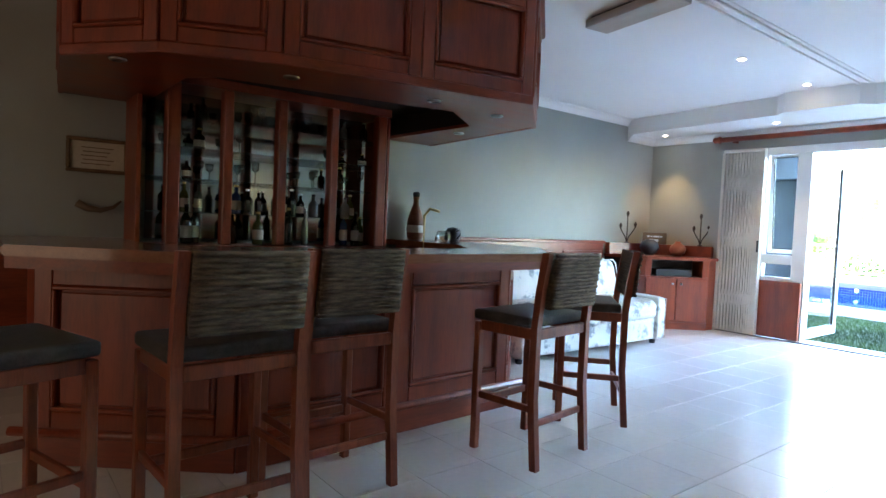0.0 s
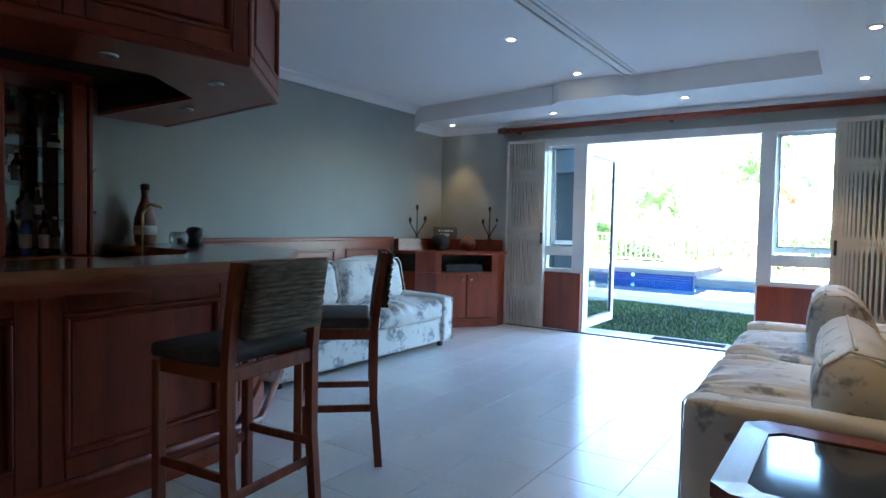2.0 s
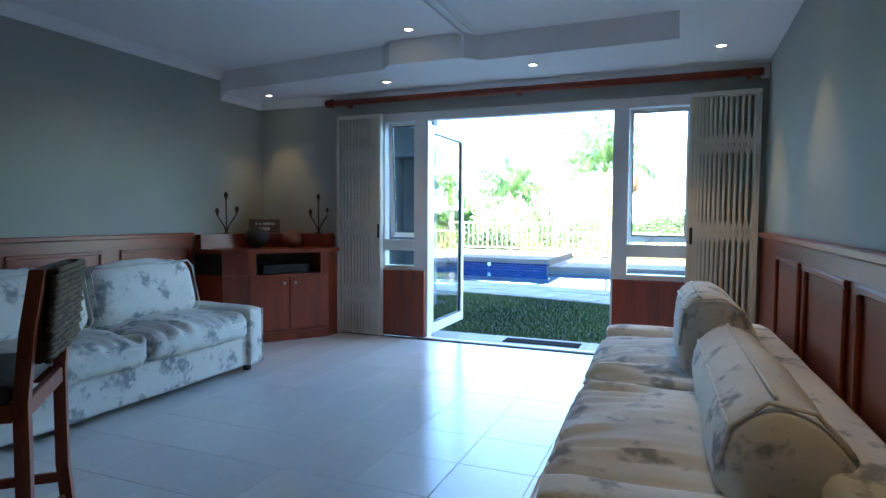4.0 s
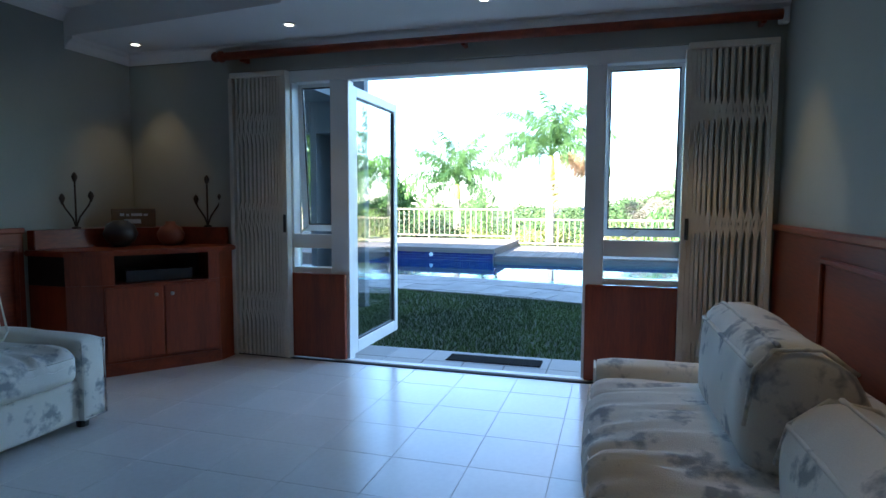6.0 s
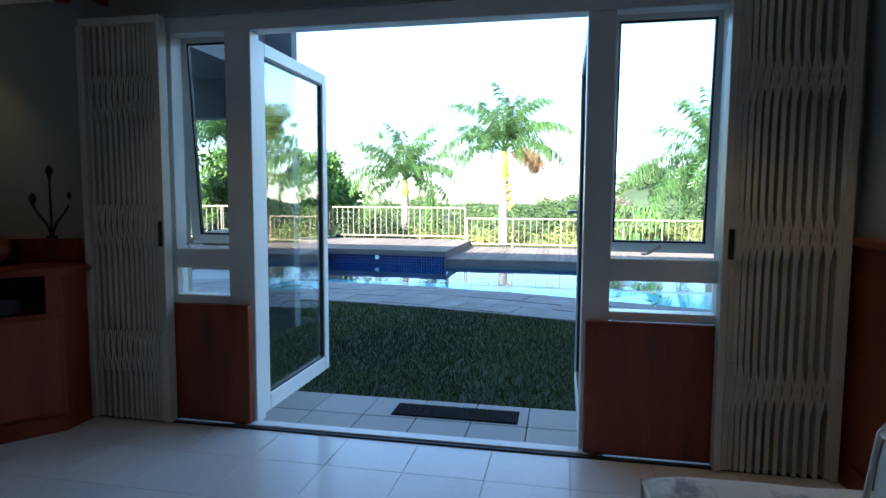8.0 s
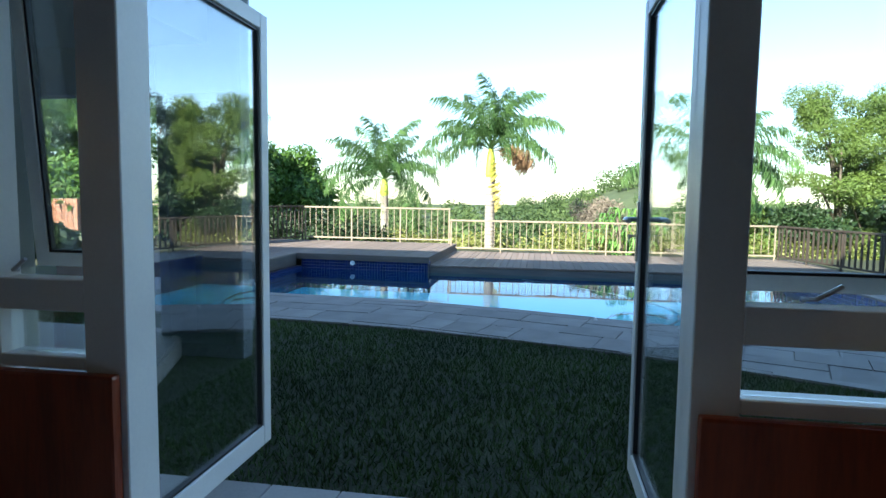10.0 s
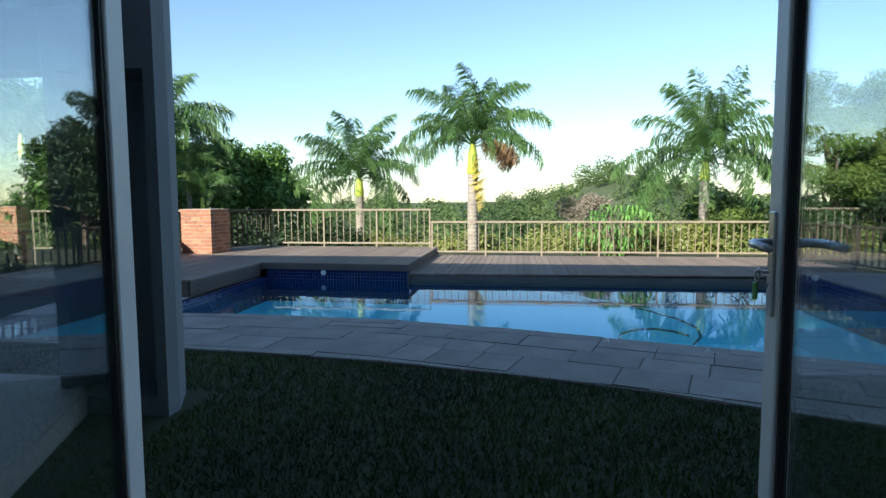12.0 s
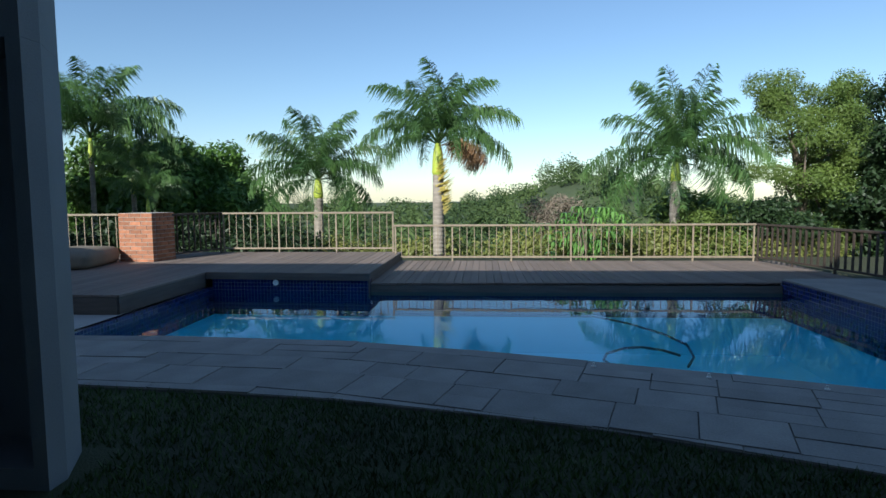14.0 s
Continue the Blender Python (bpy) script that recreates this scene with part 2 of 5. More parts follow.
TWIG = leaf_mat("dry_twigs", (0.30, 0.25, 0.19), (0.16, 0.13, 0.10), 0.8, 0.1)
PALMY = leaf_mat("palm_leaf_yellow", (0.60, 0.47, 0.06), (0.36, 0.30, 0.05), 0.5)
PALMB = leaf_mat("palm_leaf_dry", (0.34, 0.20, 0.10), (0.22, 0.13, 0.07), 0.6)
TRUNK = mat("palm_trunk", (0.34, 0.30, 0.25), (0.22, 0.19, 0.16), 0.85, 3, 30, 0.5, stretch=(1, 1, 5), dist=0.02)
SHAFT = mat("crownshaft", (0.46, 0.54, 0.07), (0.36, 0.44, 0.06), 0.4, 3, 20, 0.1)
BARK = mat("bark", (0.20, 0.16, 0.12), (0.12, 0.095, 0.07), 0.9, 6, 40, 0.6, dist=0.02)
WOODS = leaf_mat("far_woods_leaf", (0.100, 0.150, 0.040), (0.026, 0.055, 0.020), 0.7, 0.15, 0.11)
HILL = mat("valley_ground", (0.07, 0.095, 0.035), (0.045, 0.065, 0.025), 0.95, 0.05, 0.4, 0.2)


# ---- building helpers ----
def mesh_from(bm, name, material, smooth=False):
    me = bpy.data.meshes.new(name)
    bmesh.ops.recalc_face_normals(bm, faces=bm.faces)
    bm.to_mesh(me)
    bm.free()
    for m in (material if isinstance(material, (list, tuple)) else [material]):
        me.materials.append(m)
    if smooth:
        for p in me.polygons:
            p.use_smooth = True
    return me


def part(name, bm, material, parent=None, label="", smooth=False):
    ob = new(name, mesh_from(bm, name, material, smooth))
    if parent:
        ob.parent = parent
    if label:
        ob["label"] = label
    return ob


def thing(name, label, category, m=None, group="", kind=""):
    ob = new(name)
    ob.empty_display_size = 0.1
    if m is not None:
        ob.matrix_basis = m
    return tagged(ob, label, category, group, kind)


def box(bm, x0, y0, z0, x1, y1, z1, bev=0.0, seg=1):
    r = bmesh.ops.create_cube(bm, size=1.0)
    vs = r["verts"]
    bmesh.ops.scale(bm, vec=(x1 - x0, y1 - y0, z1 - z0), verts=vs)
    bmesh.ops.translate(bm, vec=((x0 + x1) / 2, (y0 + y1) / 2, (z0 + z1) / 2), verts=vs)
    if bev:
        es = list({e for v in vs for e in v.link_edges})
        r2 = bmesh.ops.bevel(bm, geom=es, offset=bev, segments=seg, affect="EDGES", profile=0.6)
        vs = list({v for f in r2["faces"] for v in f.verts} | {v for v in vs if v.is_valid})
    return vs


def B(*boxes, bev=0.0, seg=1):
    bm = bmesh.new()
    for b in boxes:
        box(bm, *b, bev=bev, seg=seg)
    return bm


def prism(bm, pts, z0, z1, bev=0.0):
    lo = [bm.verts.new((x, y, z0)) for x, y in pts]
    hi = [bm.verts.new((x, y, z1)) for x, y in pts]
    n = len(pts)
    fs = [bm.faces.new(lo[::-1]), bm.faces.new(hi)]
    for i in range(n):
        fs.append(bm.faces.new((lo[i], lo[(i + 1) % n], hi[(i + 1) % n], hi[i])))
    if bev:
        bmesh.ops.bevel(bm, geom=list({e for f in fs for e in f.edges}), offset=bev, segments=2, affect="EDGES")
    return bm


def lathe(bm, prof, seg=16, at=(0, 0, 0)):
    """Turn a profile of (radius, height) round the vertical."""
    rings = []
    for r, z in prof:
        rings.append([bm.verts.new((at[0] + r * math.cos(2 * math.pi * i / seg), at[1] + r * math.sin(2 * math.pi * i / seg), at[2] + z)) for i in range(seg)])
    for a, b in zip(rings, rings[1:]):
        for i in range(seg):
            bm.faces.new((a[i], a[(i + 1) % seg], b[(i + 1) % seg], b[i]))
    bm.faces.new(rings[0][::-1])
    bm.faces.new(rings[-1])
    return bm


def tube(bm, pts, r, seg=8, r1=None):
    pts = [Vector(p) for p in pts]
    rings = []
    for i, p in enumerate(pts):
        d = (pts[min(i + 1, len(pts) - 1)] - pts[max(i - 1, 0)]).normalized()
        u = d.cross(Vector((0, 0, 1)))
        u = u.normalized() if u.length > 1e-3 else Vector((1, 0, 0))
        v = d.cross(u).normalized()
        rr = r if r1 is None else r + (r1 - r) * i / (len(pts) - 1)
        rings.append([bm.verts.new(p + rr * (math.cos(2 * math.pi * k / seg) * u + math.sin(2 * math.pi * k / seg) * v)) for k in range(seg)])
    for a, b in zip(rings, rings[1:]):
        for k in range(seg):
            bm.faces.new((a[k], a[(k + 1) % seg], b[(k + 1) % seg], b[k]))
    bm.faces.new(rings[0][::-1])
    bm.faces.new(rings[-1])
    return bm


def at_pose(bm, m):
    bmesh.ops.transform(bm, matrix=m, verts=bm.verts)
    return bm


def structure(name, bm, material, label, category, smooth=False):
    return tagged(part(name, bm, material, smooth=smooth), label, category, kind="structure")


def raw_mesh(name, verts, faces, materials):
    me = bpy.data.meshes.new(name)
    me.from_pydata(verts.tolist() if hasattr(verts, "tolist") else verts, [], faces.tolist() if hasattr(faces, "tolist") else faces)
    for m in materials if isinstance(materials, (list, tuple)) else [materials]:
        me.materials.append(m)
    return me

# ---- the room ----
XW, XO = 8.12, 8.36        # door wall, inside and outside
YL, YR = 5.08, 0.05        # the two long walls
XB = -2.6                  # closing wall behind
ZC, ZS = 2.70, 2.50        # ceiling and lowered band
DY0, DY1, DH = 1.255, 3.045, 2.20   # doorway between the jambs
WY0, WY1 = 0.57, 3.58      # glazed front from end to end

structure("floor", B((XB, YR - 0.2, -0.2, XW + 0.06, YL + 0.2, -0.004)), GROUT, "pale grey grout bed under the tiled floor", "floor")
structure("wall_north", B((XB - 0.2, YL, -0.2, XO, YL + 0.2, 3.2)), WALL, "pale grey-green painted plaster wall behind the bar", "wall")
structure("wall_south", B((XB - 0.2, YR - 0.2, -0.2, XO, YR, 3.2)), WALL, "pale grey painted plaster wall behind the sofa", "wall")
structure("wall_west", B((XB - 0.2, YR, -0.2, XB, 0.8, 3.2), (XB - 0.2, 3.8, -0.2, XB, YL, 3.2), (XB - 0.2, 0.8, 2.2, XB, 3.8, 3.2), (XB - 0.2, 0.8, -0.2, XB, 3.8, 0.3)), WALL, "plain pale painted wall with a wide opening", "wall")
structure("wall_east", B((XW, 4.04, -0.2, XO, YL, 3.2), (XW, YR, 2.29, XO, 4.04, 3.2), (XW, YR, -0.2, XO, 0.095, 2.29), (8.27, 0.095, -0.2, XO, WY0, 2.29), (8.27, WY1, -0.2, XO, 4.04, 2.29), (XW, 0.095, -0.2, 8.27, WY0, -0.005), (XW, WY1, -0.2, 8.27, 4.04, -0.005)), WALL,
          "grey painted wall around the glazed garden doors", "wall")


def ceiling_mesh():
    bm = bmesh.new()
    box(bm, XB - 0.2, YR - 0.2, ZC, XO, YL + 0.2, 3.2)
    # lowered band along the garden doors, with a stepped inner edge
    prism(bm, [(7.50, YL), (7.28, 3.10), (7.16, 2.98), (7.16, 2.32), (7.28, 2.22), (7.22, 0.72), (7.10, 0.72), (7.10, YR), (XW, YR), (XW, YL)][::-1], ZS, ZC - 0.002)
    # lowered band along the sofa wall
    box(bm, XB, YR, ZS, 7.098, 0.72, ZC - 0.002)
    # ribbed moulding across the ceiling
    for k in range(4):
        box(bm, XB, 2.20 + 0.04 * k, ZC - 0.012 - 0.010 * (k % 2), 7.158, 2.228 + 0.04 * k, ZC - 0.001, 0.004)
    return bm


structure("ceiling", ceiling_mesh(), CEIL, "white plaster ceiling with a lowered stepped band", "ceiling")


def cornice(name, pts):
    """A coved strip along a wall: pts are the two ends and the way into the room."""
    (x0, y0), (x1, y1), (nx, ny), z = pts
    bm = bmesh.new()
    prof = [(0, 0), (0.085, 0), (0.075, -0.018), (0.045, -0.035), (0.025, -0.06), (0.012, -0.088), (0, -0.088)]
    a = [bm.verts.new((x0 + nx * d, y0 + ny * d, z + h)) for d, h in prof]
    b = [bm.verts.new((x1 + nx * d, y1 + ny * d, z + h)) for d, h in prof]
    for i in range(len(prof)):
        j = (i + 1) % len(prof)
        bm.faces.new((a[i], a[j], b[j], b[i]))
    bm.faces.new(a[::-1])
    bm.faces.new(b)
    structure(name, bm, CEIL, "white coved plaster cornice", "cornice")


cornice("cornice_1", ((XB, YL - 0.001), (7.49, YL - 0.001), (0, -1), ZC - 0.003))
cornice("cornice_2", ((XW - 0.001, YL), (XW - 0.001, YR), (-1, 0), ZS - 0.002))
cornice("cornice_3", ((7.5, YL - 0.001), (XW, YL - 0.001), (0, -1), ZS - 0.002))


def wainscot(name, x0, x1, y, ny, ztop, step):
    """Timber dado against a long wall, with cap rail, base and framed panels."""
    th = thing(name, "dark red mahogany wall panelling with framed panels", "wall panelling", pose(0, 0, 0), kind="structure")
    part("board", B((x0, min(y, y + ny * 0.02), 0, x1, max(y, y + ny * 0.02), ztop - 0.04)), WOODX, th)
    part("cap_rail", B((x0, min(y, y + ny * 0.05), ztop - 0.04, x1, max(y, y + ny * 0.05), ztop), bev=0.008), WOODX, th)
    part("skirting", B((x0, min(y + ny * 0.021, y + ny * 0.035), 0, x1, max(y + ny * 0.021, y + ny * 0.035), 0.12), bev=0.004), WOODX, th)
    x = x0 + 0.12
    while x + step - 0.16 < x1:
        bm = bmesh.new()
        xa, xb, za, zb = x, x + step - 0.16, 0.22, ztop - 0.13
        for q in ((xa, za, xb, za + 0.03), (xa, zb - 0.03, xb, zb), (xa, za + 0.03, xa + 0.03, zb - 0.03), (xb - 0.03, za + 0.03, xb, zb - 0.03)):
            box(bm, q[0], min(y + ny * 0.02, y + ny * 0.04), q[1], q[2], max(y + ny * 0.02, y + ny * 0.04), q[3], 0.006)
        part("panel_frame", bm, WOODX, th)
        x += step


wainscot("wainscot_north", 4.31, 7.08, YL, -1, 1.07, 0.92)
wainscot("wainscot_north_bar", XB, 1.45, YL, -1, 1.00, 0.92)
wainscot("wainscot_south", XB, XW, YR, 1, 1.13, 0.98)


# ---- garden doors, windows, security gates ----
def glazed_front():
    th = thing("window_1", "white aluminium shopfront frame with side windows and doorway", "window frame", kind="structure")
    x0, x1 = 8.15, 8.25
    part("head", B((x0, WY0, 2.20, x1, WY1, 2.29), bev=0.004), WHITE, th)
    part("sill", B((8.10, DY0 - 0.05, -0.2, 8.175, DY1 + 0.05, 0.016), bev=0.004), WHITE, th, "worn white threshold with tracks")
    part("track", B((8.075, 0.1, -0.002, 8.10, 4.02, 0.008)), BLACK, th, "dark floor track of the sliding gate")
    for a, b in ((DY1, DY1 + 0.155), (DY0 - 0.135, DY0), (WY0, WY0 + 0.05), (WY1 - 0.05, WY1)):
        part("jamb", B((x0, a, 0, x1, b, 2.20), bev=0.004), WHITE, th)
    for a, b in ((DY1 + 0.155, WY1 - 0.05), (WY0 + 0.05, DY0 - 0.135)):
        part("transom", B((x0, a, 0.89, x1, b, 1.0), bev=0.004), WHITE, th)
        part("lower_rail", B((x0, a, 0.69, x1, b, 0.735), bev=0.004), WHITE, th)
        pn = part("lower_pane", B((8.195, a, 0.735, 8.201, b, 0.89)), GLASS, th)
        pn.visible_shadow = False
        # top-hung sash, pushed out at its foot
        s, h = 0.05, 1.21
        aa, bb = a - 0.03, b + 0.03
        bm = B((0, aa, -h, 0.04, bb, -h + s), (0, aa, -s, 0.04, bb, 0), (0, aa, -h + s, 0.04, aa + s, -s), (0, bb - s, -h + s, 0.04, bb, -s))
        m = Matrix.Translation((8.254, 0, 2.225)) @ Matrix.Rotation(radians(-4.5), 4, "Y")
        part("sash", at_pose(bm, m), WHITE, th)
        k = s + 0.01
        bm = B((0.008, aa + s, -h + s, 0.03, bb - s, -h + k), (0.008, aa + s, -k, 0.03, bb - s, -s), (0.008, aa + s, -h + k, 0.03, aa + k, -k), (0.008, bb - k, -h + k, 0.03, bb - s, -k))
        part("gasket", at_pose(bm, m), BLACK, th, "black rubber gasket")
        g = part("pane", at_pose(B((0.016, aa + k, -h + k, 0.022, bb - k, -k)), m), GLASS, th)
        g.visible_shadow = False
        mid = (a + b) / 2 + 0.1
        bm = tube(bmesh.new(), [(8.17, mid, 1.025), (8.13, mid - 0.02, 1.03), (8.12, mid - 0.08, 1.07)], 0.007, 6)
        part("stay", bm, STEEL, th, "steel window stay")
    # timber panels under the windows
    for a, b in ((DY1 + 0.02, WY1 - 0.02), (WY0 + 0.02, DY0 - 0.02)):
        part("apron_panel", B((8.105, a, 0.012, 8.148, b, 0.69), bev=0.012, seg=2), WOOD, th, "dark mahogany panel")


glazed_front()


def door_leaf(name, y, side):
    th = thing(name, "white glazed garden door standing open at right angles", "door", kind="structure")
    xa, xb, z0, z1, w = 8.235, 9.22, 0.03, 2.17, 0.075
    ya, yb = (y, y + 0.045) if side > 0 else (y - 0.045, y)
    part("door_frame", B((xa, ya, z0, xa + w, yb, z1), (xb - w, ya, z0, xb, yb, z1), (xa + w, ya, z0, xb - w, yb, z0 + 0.1), (xa + w, ya, z1 - w, xb - w, yb, z1), bev=0.004), WHITE, th)
    yc = (ya + yb) / 2
    g = part("pane", B((xa + w, yc - 0.003, z0 + 0.1, xb - w, yc + 0.003, z1 - w)), GLASS, th)
    g.visible_shadow = False
    bm = bmesh.new()
    for q in ((xa + w, z0 + 0.1, xa + w + 0.012, z1 - w), (xb - w - 0.012, z0 + 0.1, xb - w, z1 - w), (xa + w + 0.012, z0 + 0.1, xb - w - 0.012, z0 + 0.112), (xa + w + 0.012, z1 - w - 0.012, xb - w - 0.012, z1 - w)):
        box(bm, q[0], yc - 0.012, q[1], q[2], yc + 0.012, q[3])
    part("gasket", bm, BLACK, th, "black rubber gasket")
    for z in (0.26, 1.10, 1.93):
        bm = B((8.20, min(ya, yb) - 0.012 if side < 0 else yb - 0.03, z - 0.055, 8.262, (ya + 0.03) if side < 0 else yb + 0.012, z + 0.055), bev=0.004)
        part("hinge", bm, BLACK, th, "black hinge")
    return th, ya, yb, xb


LEFT_LEAF = door_leaf("door_1", DY1, 1)
RIGHT_LEAF = door_leaf("door_2", DY0, -1)
th, ya, yb, xb = RIGHT_LEAF
bm = B((xb - 0.055, yb, 1.02, xb - 0.02, yb + 0.008, 1.29), (xb - 0.055, ya - 0.008, 1.02, xb - 0.02, ya, 1.29), bev=0.003)
part("handle_plate", bm, STEEL, th, "steel handle plate")
bm = tube(bmesh.new(), [(xb - 0.037, yb + 0.005, 1.21), (xb - 0.037, yb + 0.05, 1.21), (xb - 0.06, yb + 0.06, 1.21), (xb - 0.16, yb + 0.06, 1.205)], 0.011, 8)
part("handle", bm, STEEL, th, "steel lever handle", smooth=True)
bm = tube(bmesh.new(), [(xb - 0.037, ya - 0.005, 1.21), (xb - 0.037, ya - 0.05, 1.21), (xb - 0.06, ya - 0.06, 1.21), (xb - 0.16, ya - 0.06, 1.205)], 0.011, 8)
part("handle", bm, STEEL, th, "steel lever handle", smooth=True)


def door_keys(x, y, z):
    th = thing("key_bunch", "bunch of keys with a green tag hanging in the door lock", "keys", pose(x, y, z))
    part("key_ring", tube(bmesh.new(), [(0.012 * math.cos(a), 0.030, -0.014 + 0.012 * math.sin(a)) for a in np.linspace(0, 6.28, 13)], 0.0018, 5), STEEL, th, "steel ring")
    part("key", B((-0.004, 0.002, -0.004, 0.004, 0.034, 0.004), (-0.010, 0.024, -0.012, 0.010, 0.027, 0.010), bev=0.001), STEEL, th)
    part("key", B((-0.010, 0.029, -0.066, 0.008, 0.031, -0.024), bev=0.001), BLACK, th, "dark key")
    part("key_tag", at_pose(B((-0.014, 0.033, -0.072, 0.012, 0.038, -0.026), bev=0.003), Matrix.Rotation(radians(6), 4, "Y")), mat("green_tag", (0.05, 0.30, 0.04), (0.03, 0.2, 0.03), 0.4, 9, 90, 0.1), th, "green plastic tag")


door_keys(xb - 0.037, yb + 0.008, 1.135)


def security_gate(name, y0, y1, slats, lead):
    """Folded trellis gate: upright channels joined by crossing flat bars."""
    th = thing(name, "cream folded trellis security gate beside the garden doors", "security gate", kind="structure")
    part("top_track", B((8.03, y0 - 0.02, 2.235, 8.10, y1 + 0.02, 2.275), bev=0.004), GATE, th)
    w = 0.02
    for k in range(slats):
        u = (k + 0.5) / slats
        y = y0 + (y1 - y0) * (u ** 1.4 if lead > 0 else 1 - (1 - u) ** 1.4)
        z = 0.012
        part("slat", B((8.046 + 0.0007 * k, y - w / 2, z, 8.100 + 0.0005 * k, y + w / 2, 2.235)), GATE, th)
    for zc in (0.42, 1.13, 1.84):
        bm = bmesh.new()
        n = 0
        ys = [y0 + (y1 - y0) * (((k + 0.5) / slats) ** 1.4 if lead > 0 else 1 - (1 - (k + 0.5) / slats) ** 1.4) for k in range(slats)]
        for a, b in zip(ys, ys[1:]):
            for s in (1, -1):
                x = 8.0395 + 0.002 * s
                bm2 = [bm.verts.new(p) for p in ((x, a - 0.006, zc - s * 0.12), (x, a + 0.006, zc - s * 0.12), (x, b + 0.006, zc + s * 0.12), (x, b - 0.006, zc + s * 0.12))]
                bm3 = [bm.verts.new((v.co.x + 0.003, v.co.y, v.co.z)) for v in bm2]
                bm.faces.new(bm2)
                bm.faces.new(bm3[::-1])
                for i in range(4):
                    bm.faces.new((bm2[i], bm3[i], bm3[(i + 1) % 4], bm2[(i + 1) % 4]))
        part("lattice", bm, GATE, th)
    e = y0 - 0.02 if lead > 0 else y1
    part("end_post", B((8.03, e, 0.012, 8.10, e + 0.035, 2.235), bev=0.003), GATE, th)
    e = y1 if lead > 0 else y0 - 0.02
    part("wall_post", B((8.03, e, 0.012, 8.112, e + 0.035, 2.235), bev=0.003), GATE, th)
    part("lock", B((8.02, (y0 if lead > 0 else y1) - 0.012, 1.02, 8.03, (y0 if lead > 0 else y1) + 0.012, 1.16), bev=0.003), BLACK, th, "black gate lock")


security_gate("gate_1", 3.54, 4.0, 15, 1)
security_gate("gate_2", 0.12, 0.60, 14, -1)


def curtain_pole():
    th = thing("curtain_pole", "polished red-brown timber curtain pole above the doors", "curtain pole")
    part("pole", tube(bmesh.new(), [(8.02, 0.10, 2.405), (8.02, 4.06, 2.405)], 0.032, 12), WOODX, th, smooth=True)
    part("finial", lathe(bmesh.new(), [(0.032, 0), (0.045, 0.01), (0.045, 0.03), (0.03, 0.045), (0.042, 0.07), (0.03, 0.095), (0.01, 0.105)], 12), WOOD, th, smooth=True).matrix_basis = pose(8.02, 4.06, 2.405, -90)
    for y in (0.2, 2.1, 3.9):
        part("bracket", B((8.02, y - 0.015, 2.36, 8.119, y + 0.015, 2.40), bev=0.004), WOOD, th)


curtain_pole()
box_ob = part("alarm_sensor", B((8.04, 0.052, 2.36, 8.1, 0.11, 2.46), bev=0.012, seg=2), WHITE)
tagged(box_ob, "small white plastic alarm sensor in the wall corner", "alarm sensor")


# ---- downlights ----
def downlight(x, y, z, power, blend=0.6):
    th = thing("downlight", "small recessed white ceiling downlight switched on", "downlight", pose(x, y, z), "ceiling downlights")
    part("ring", lathe(bmesh.new(), [(0.034, -0.001), (0.05, -0.002), (0.05, -0.006), (0.034, -0.010), (0.031, -0.002)], 20), WHITE, th, smooth=True)
    part("lamp", lathe(bmesh.new(), [(0.030, -0.004), (0.027, -0.008), (0.001, -0.010)], 20), EMITL, th, "glowing warm lamp face")
    if power:
        d = bpy.data.lights.new("downlight_beam", "SPOT")
        d.energy, d.color, d.spot_size, d.spot_blend, d.shadow_soft_size = power, (1.0, 0.68, 0.32), radians(70), blend, 0.03
        o = new("downlight_beam", d)
        o.matrix_basis = pose(x, y, z - 0.03)


DL = 1.5
for q in ((5.70, 2.74, ZC, 0), (6.93, 2.69, ZC, 0), (7.54, 1.845, ZS, DL * 0.8), (7.68, 3.27, ZS, DL * 0.5), (7.82, 4.72, ZS, DL * 0.6), (7.48, 0.44, ZS, DL * 1.2), (6.06, 0.40, ZS, DL * 0.9), (4.3, 0.40, ZS, DL * 0.9)):
    downlight(*q)


# ---- boxed ceiling fitting ----
cb = thing("ceiling_box", "long pale timber boxed fitting fixed under the ceiling", "ceiling fitting", pose(4.05, 2.66, ZC, 0, 0, 81))
part("box", B((-0.36, -0.105, -0.08, 0.36, 0.105, -0.02), bev=0.008, seg=2), mat("pale_wood", (0.52, 0.46, 0.38), (0.44, 0.38, 0.31), 0.5, 3, 30, 0.1, stretch=(0.4, 3, 3)), cb)
# strip added as the dark shadow gap between box and ceiling
part("gap_shade", B((-0.33, -0.08, -0.0195, 0.33, 0.08, -0.001)), SHADE, cb, "near-black strip standing in for the shadow gap under the ceiling")


# ---- the bar ----
BAR_OUT = [(0.72, 4.3), (0.72, 3.42), (1.50, 2.77), (3.60, 2.90), (4.42, 3.72), (4.40, YL - 0.002), (3.72, YL - 0.002), (3.72, 3.95), (3.42, 3.50), (1.66, 3.42), (1.32, 3.72), (1.32, 4.3)]


def offset_path(pts, d):
    """Pull an open chain of points sideways by d."""
    out = []
    for i, p in enumerate(pts):
        a, b = Vector(pts[max(i - 1, 0)]), Vector(pts[min(i + 1, len(pts) - 1)])
        pv = Vector(p)
        n1 = (pv - a).normalized() if i else (b - pv).normalized()
        n2 = (b - pv).normalized() if i < len(pts) - 1 else n1
        q1, q2 = Vector((-n1.y, n1.x)), Vector((-n2.y, n2.x))
        m = (q1 + q2).normalized()
        out.append(tuple(pv + m * d / max(m.dot(q1), 0.3)))
    return out


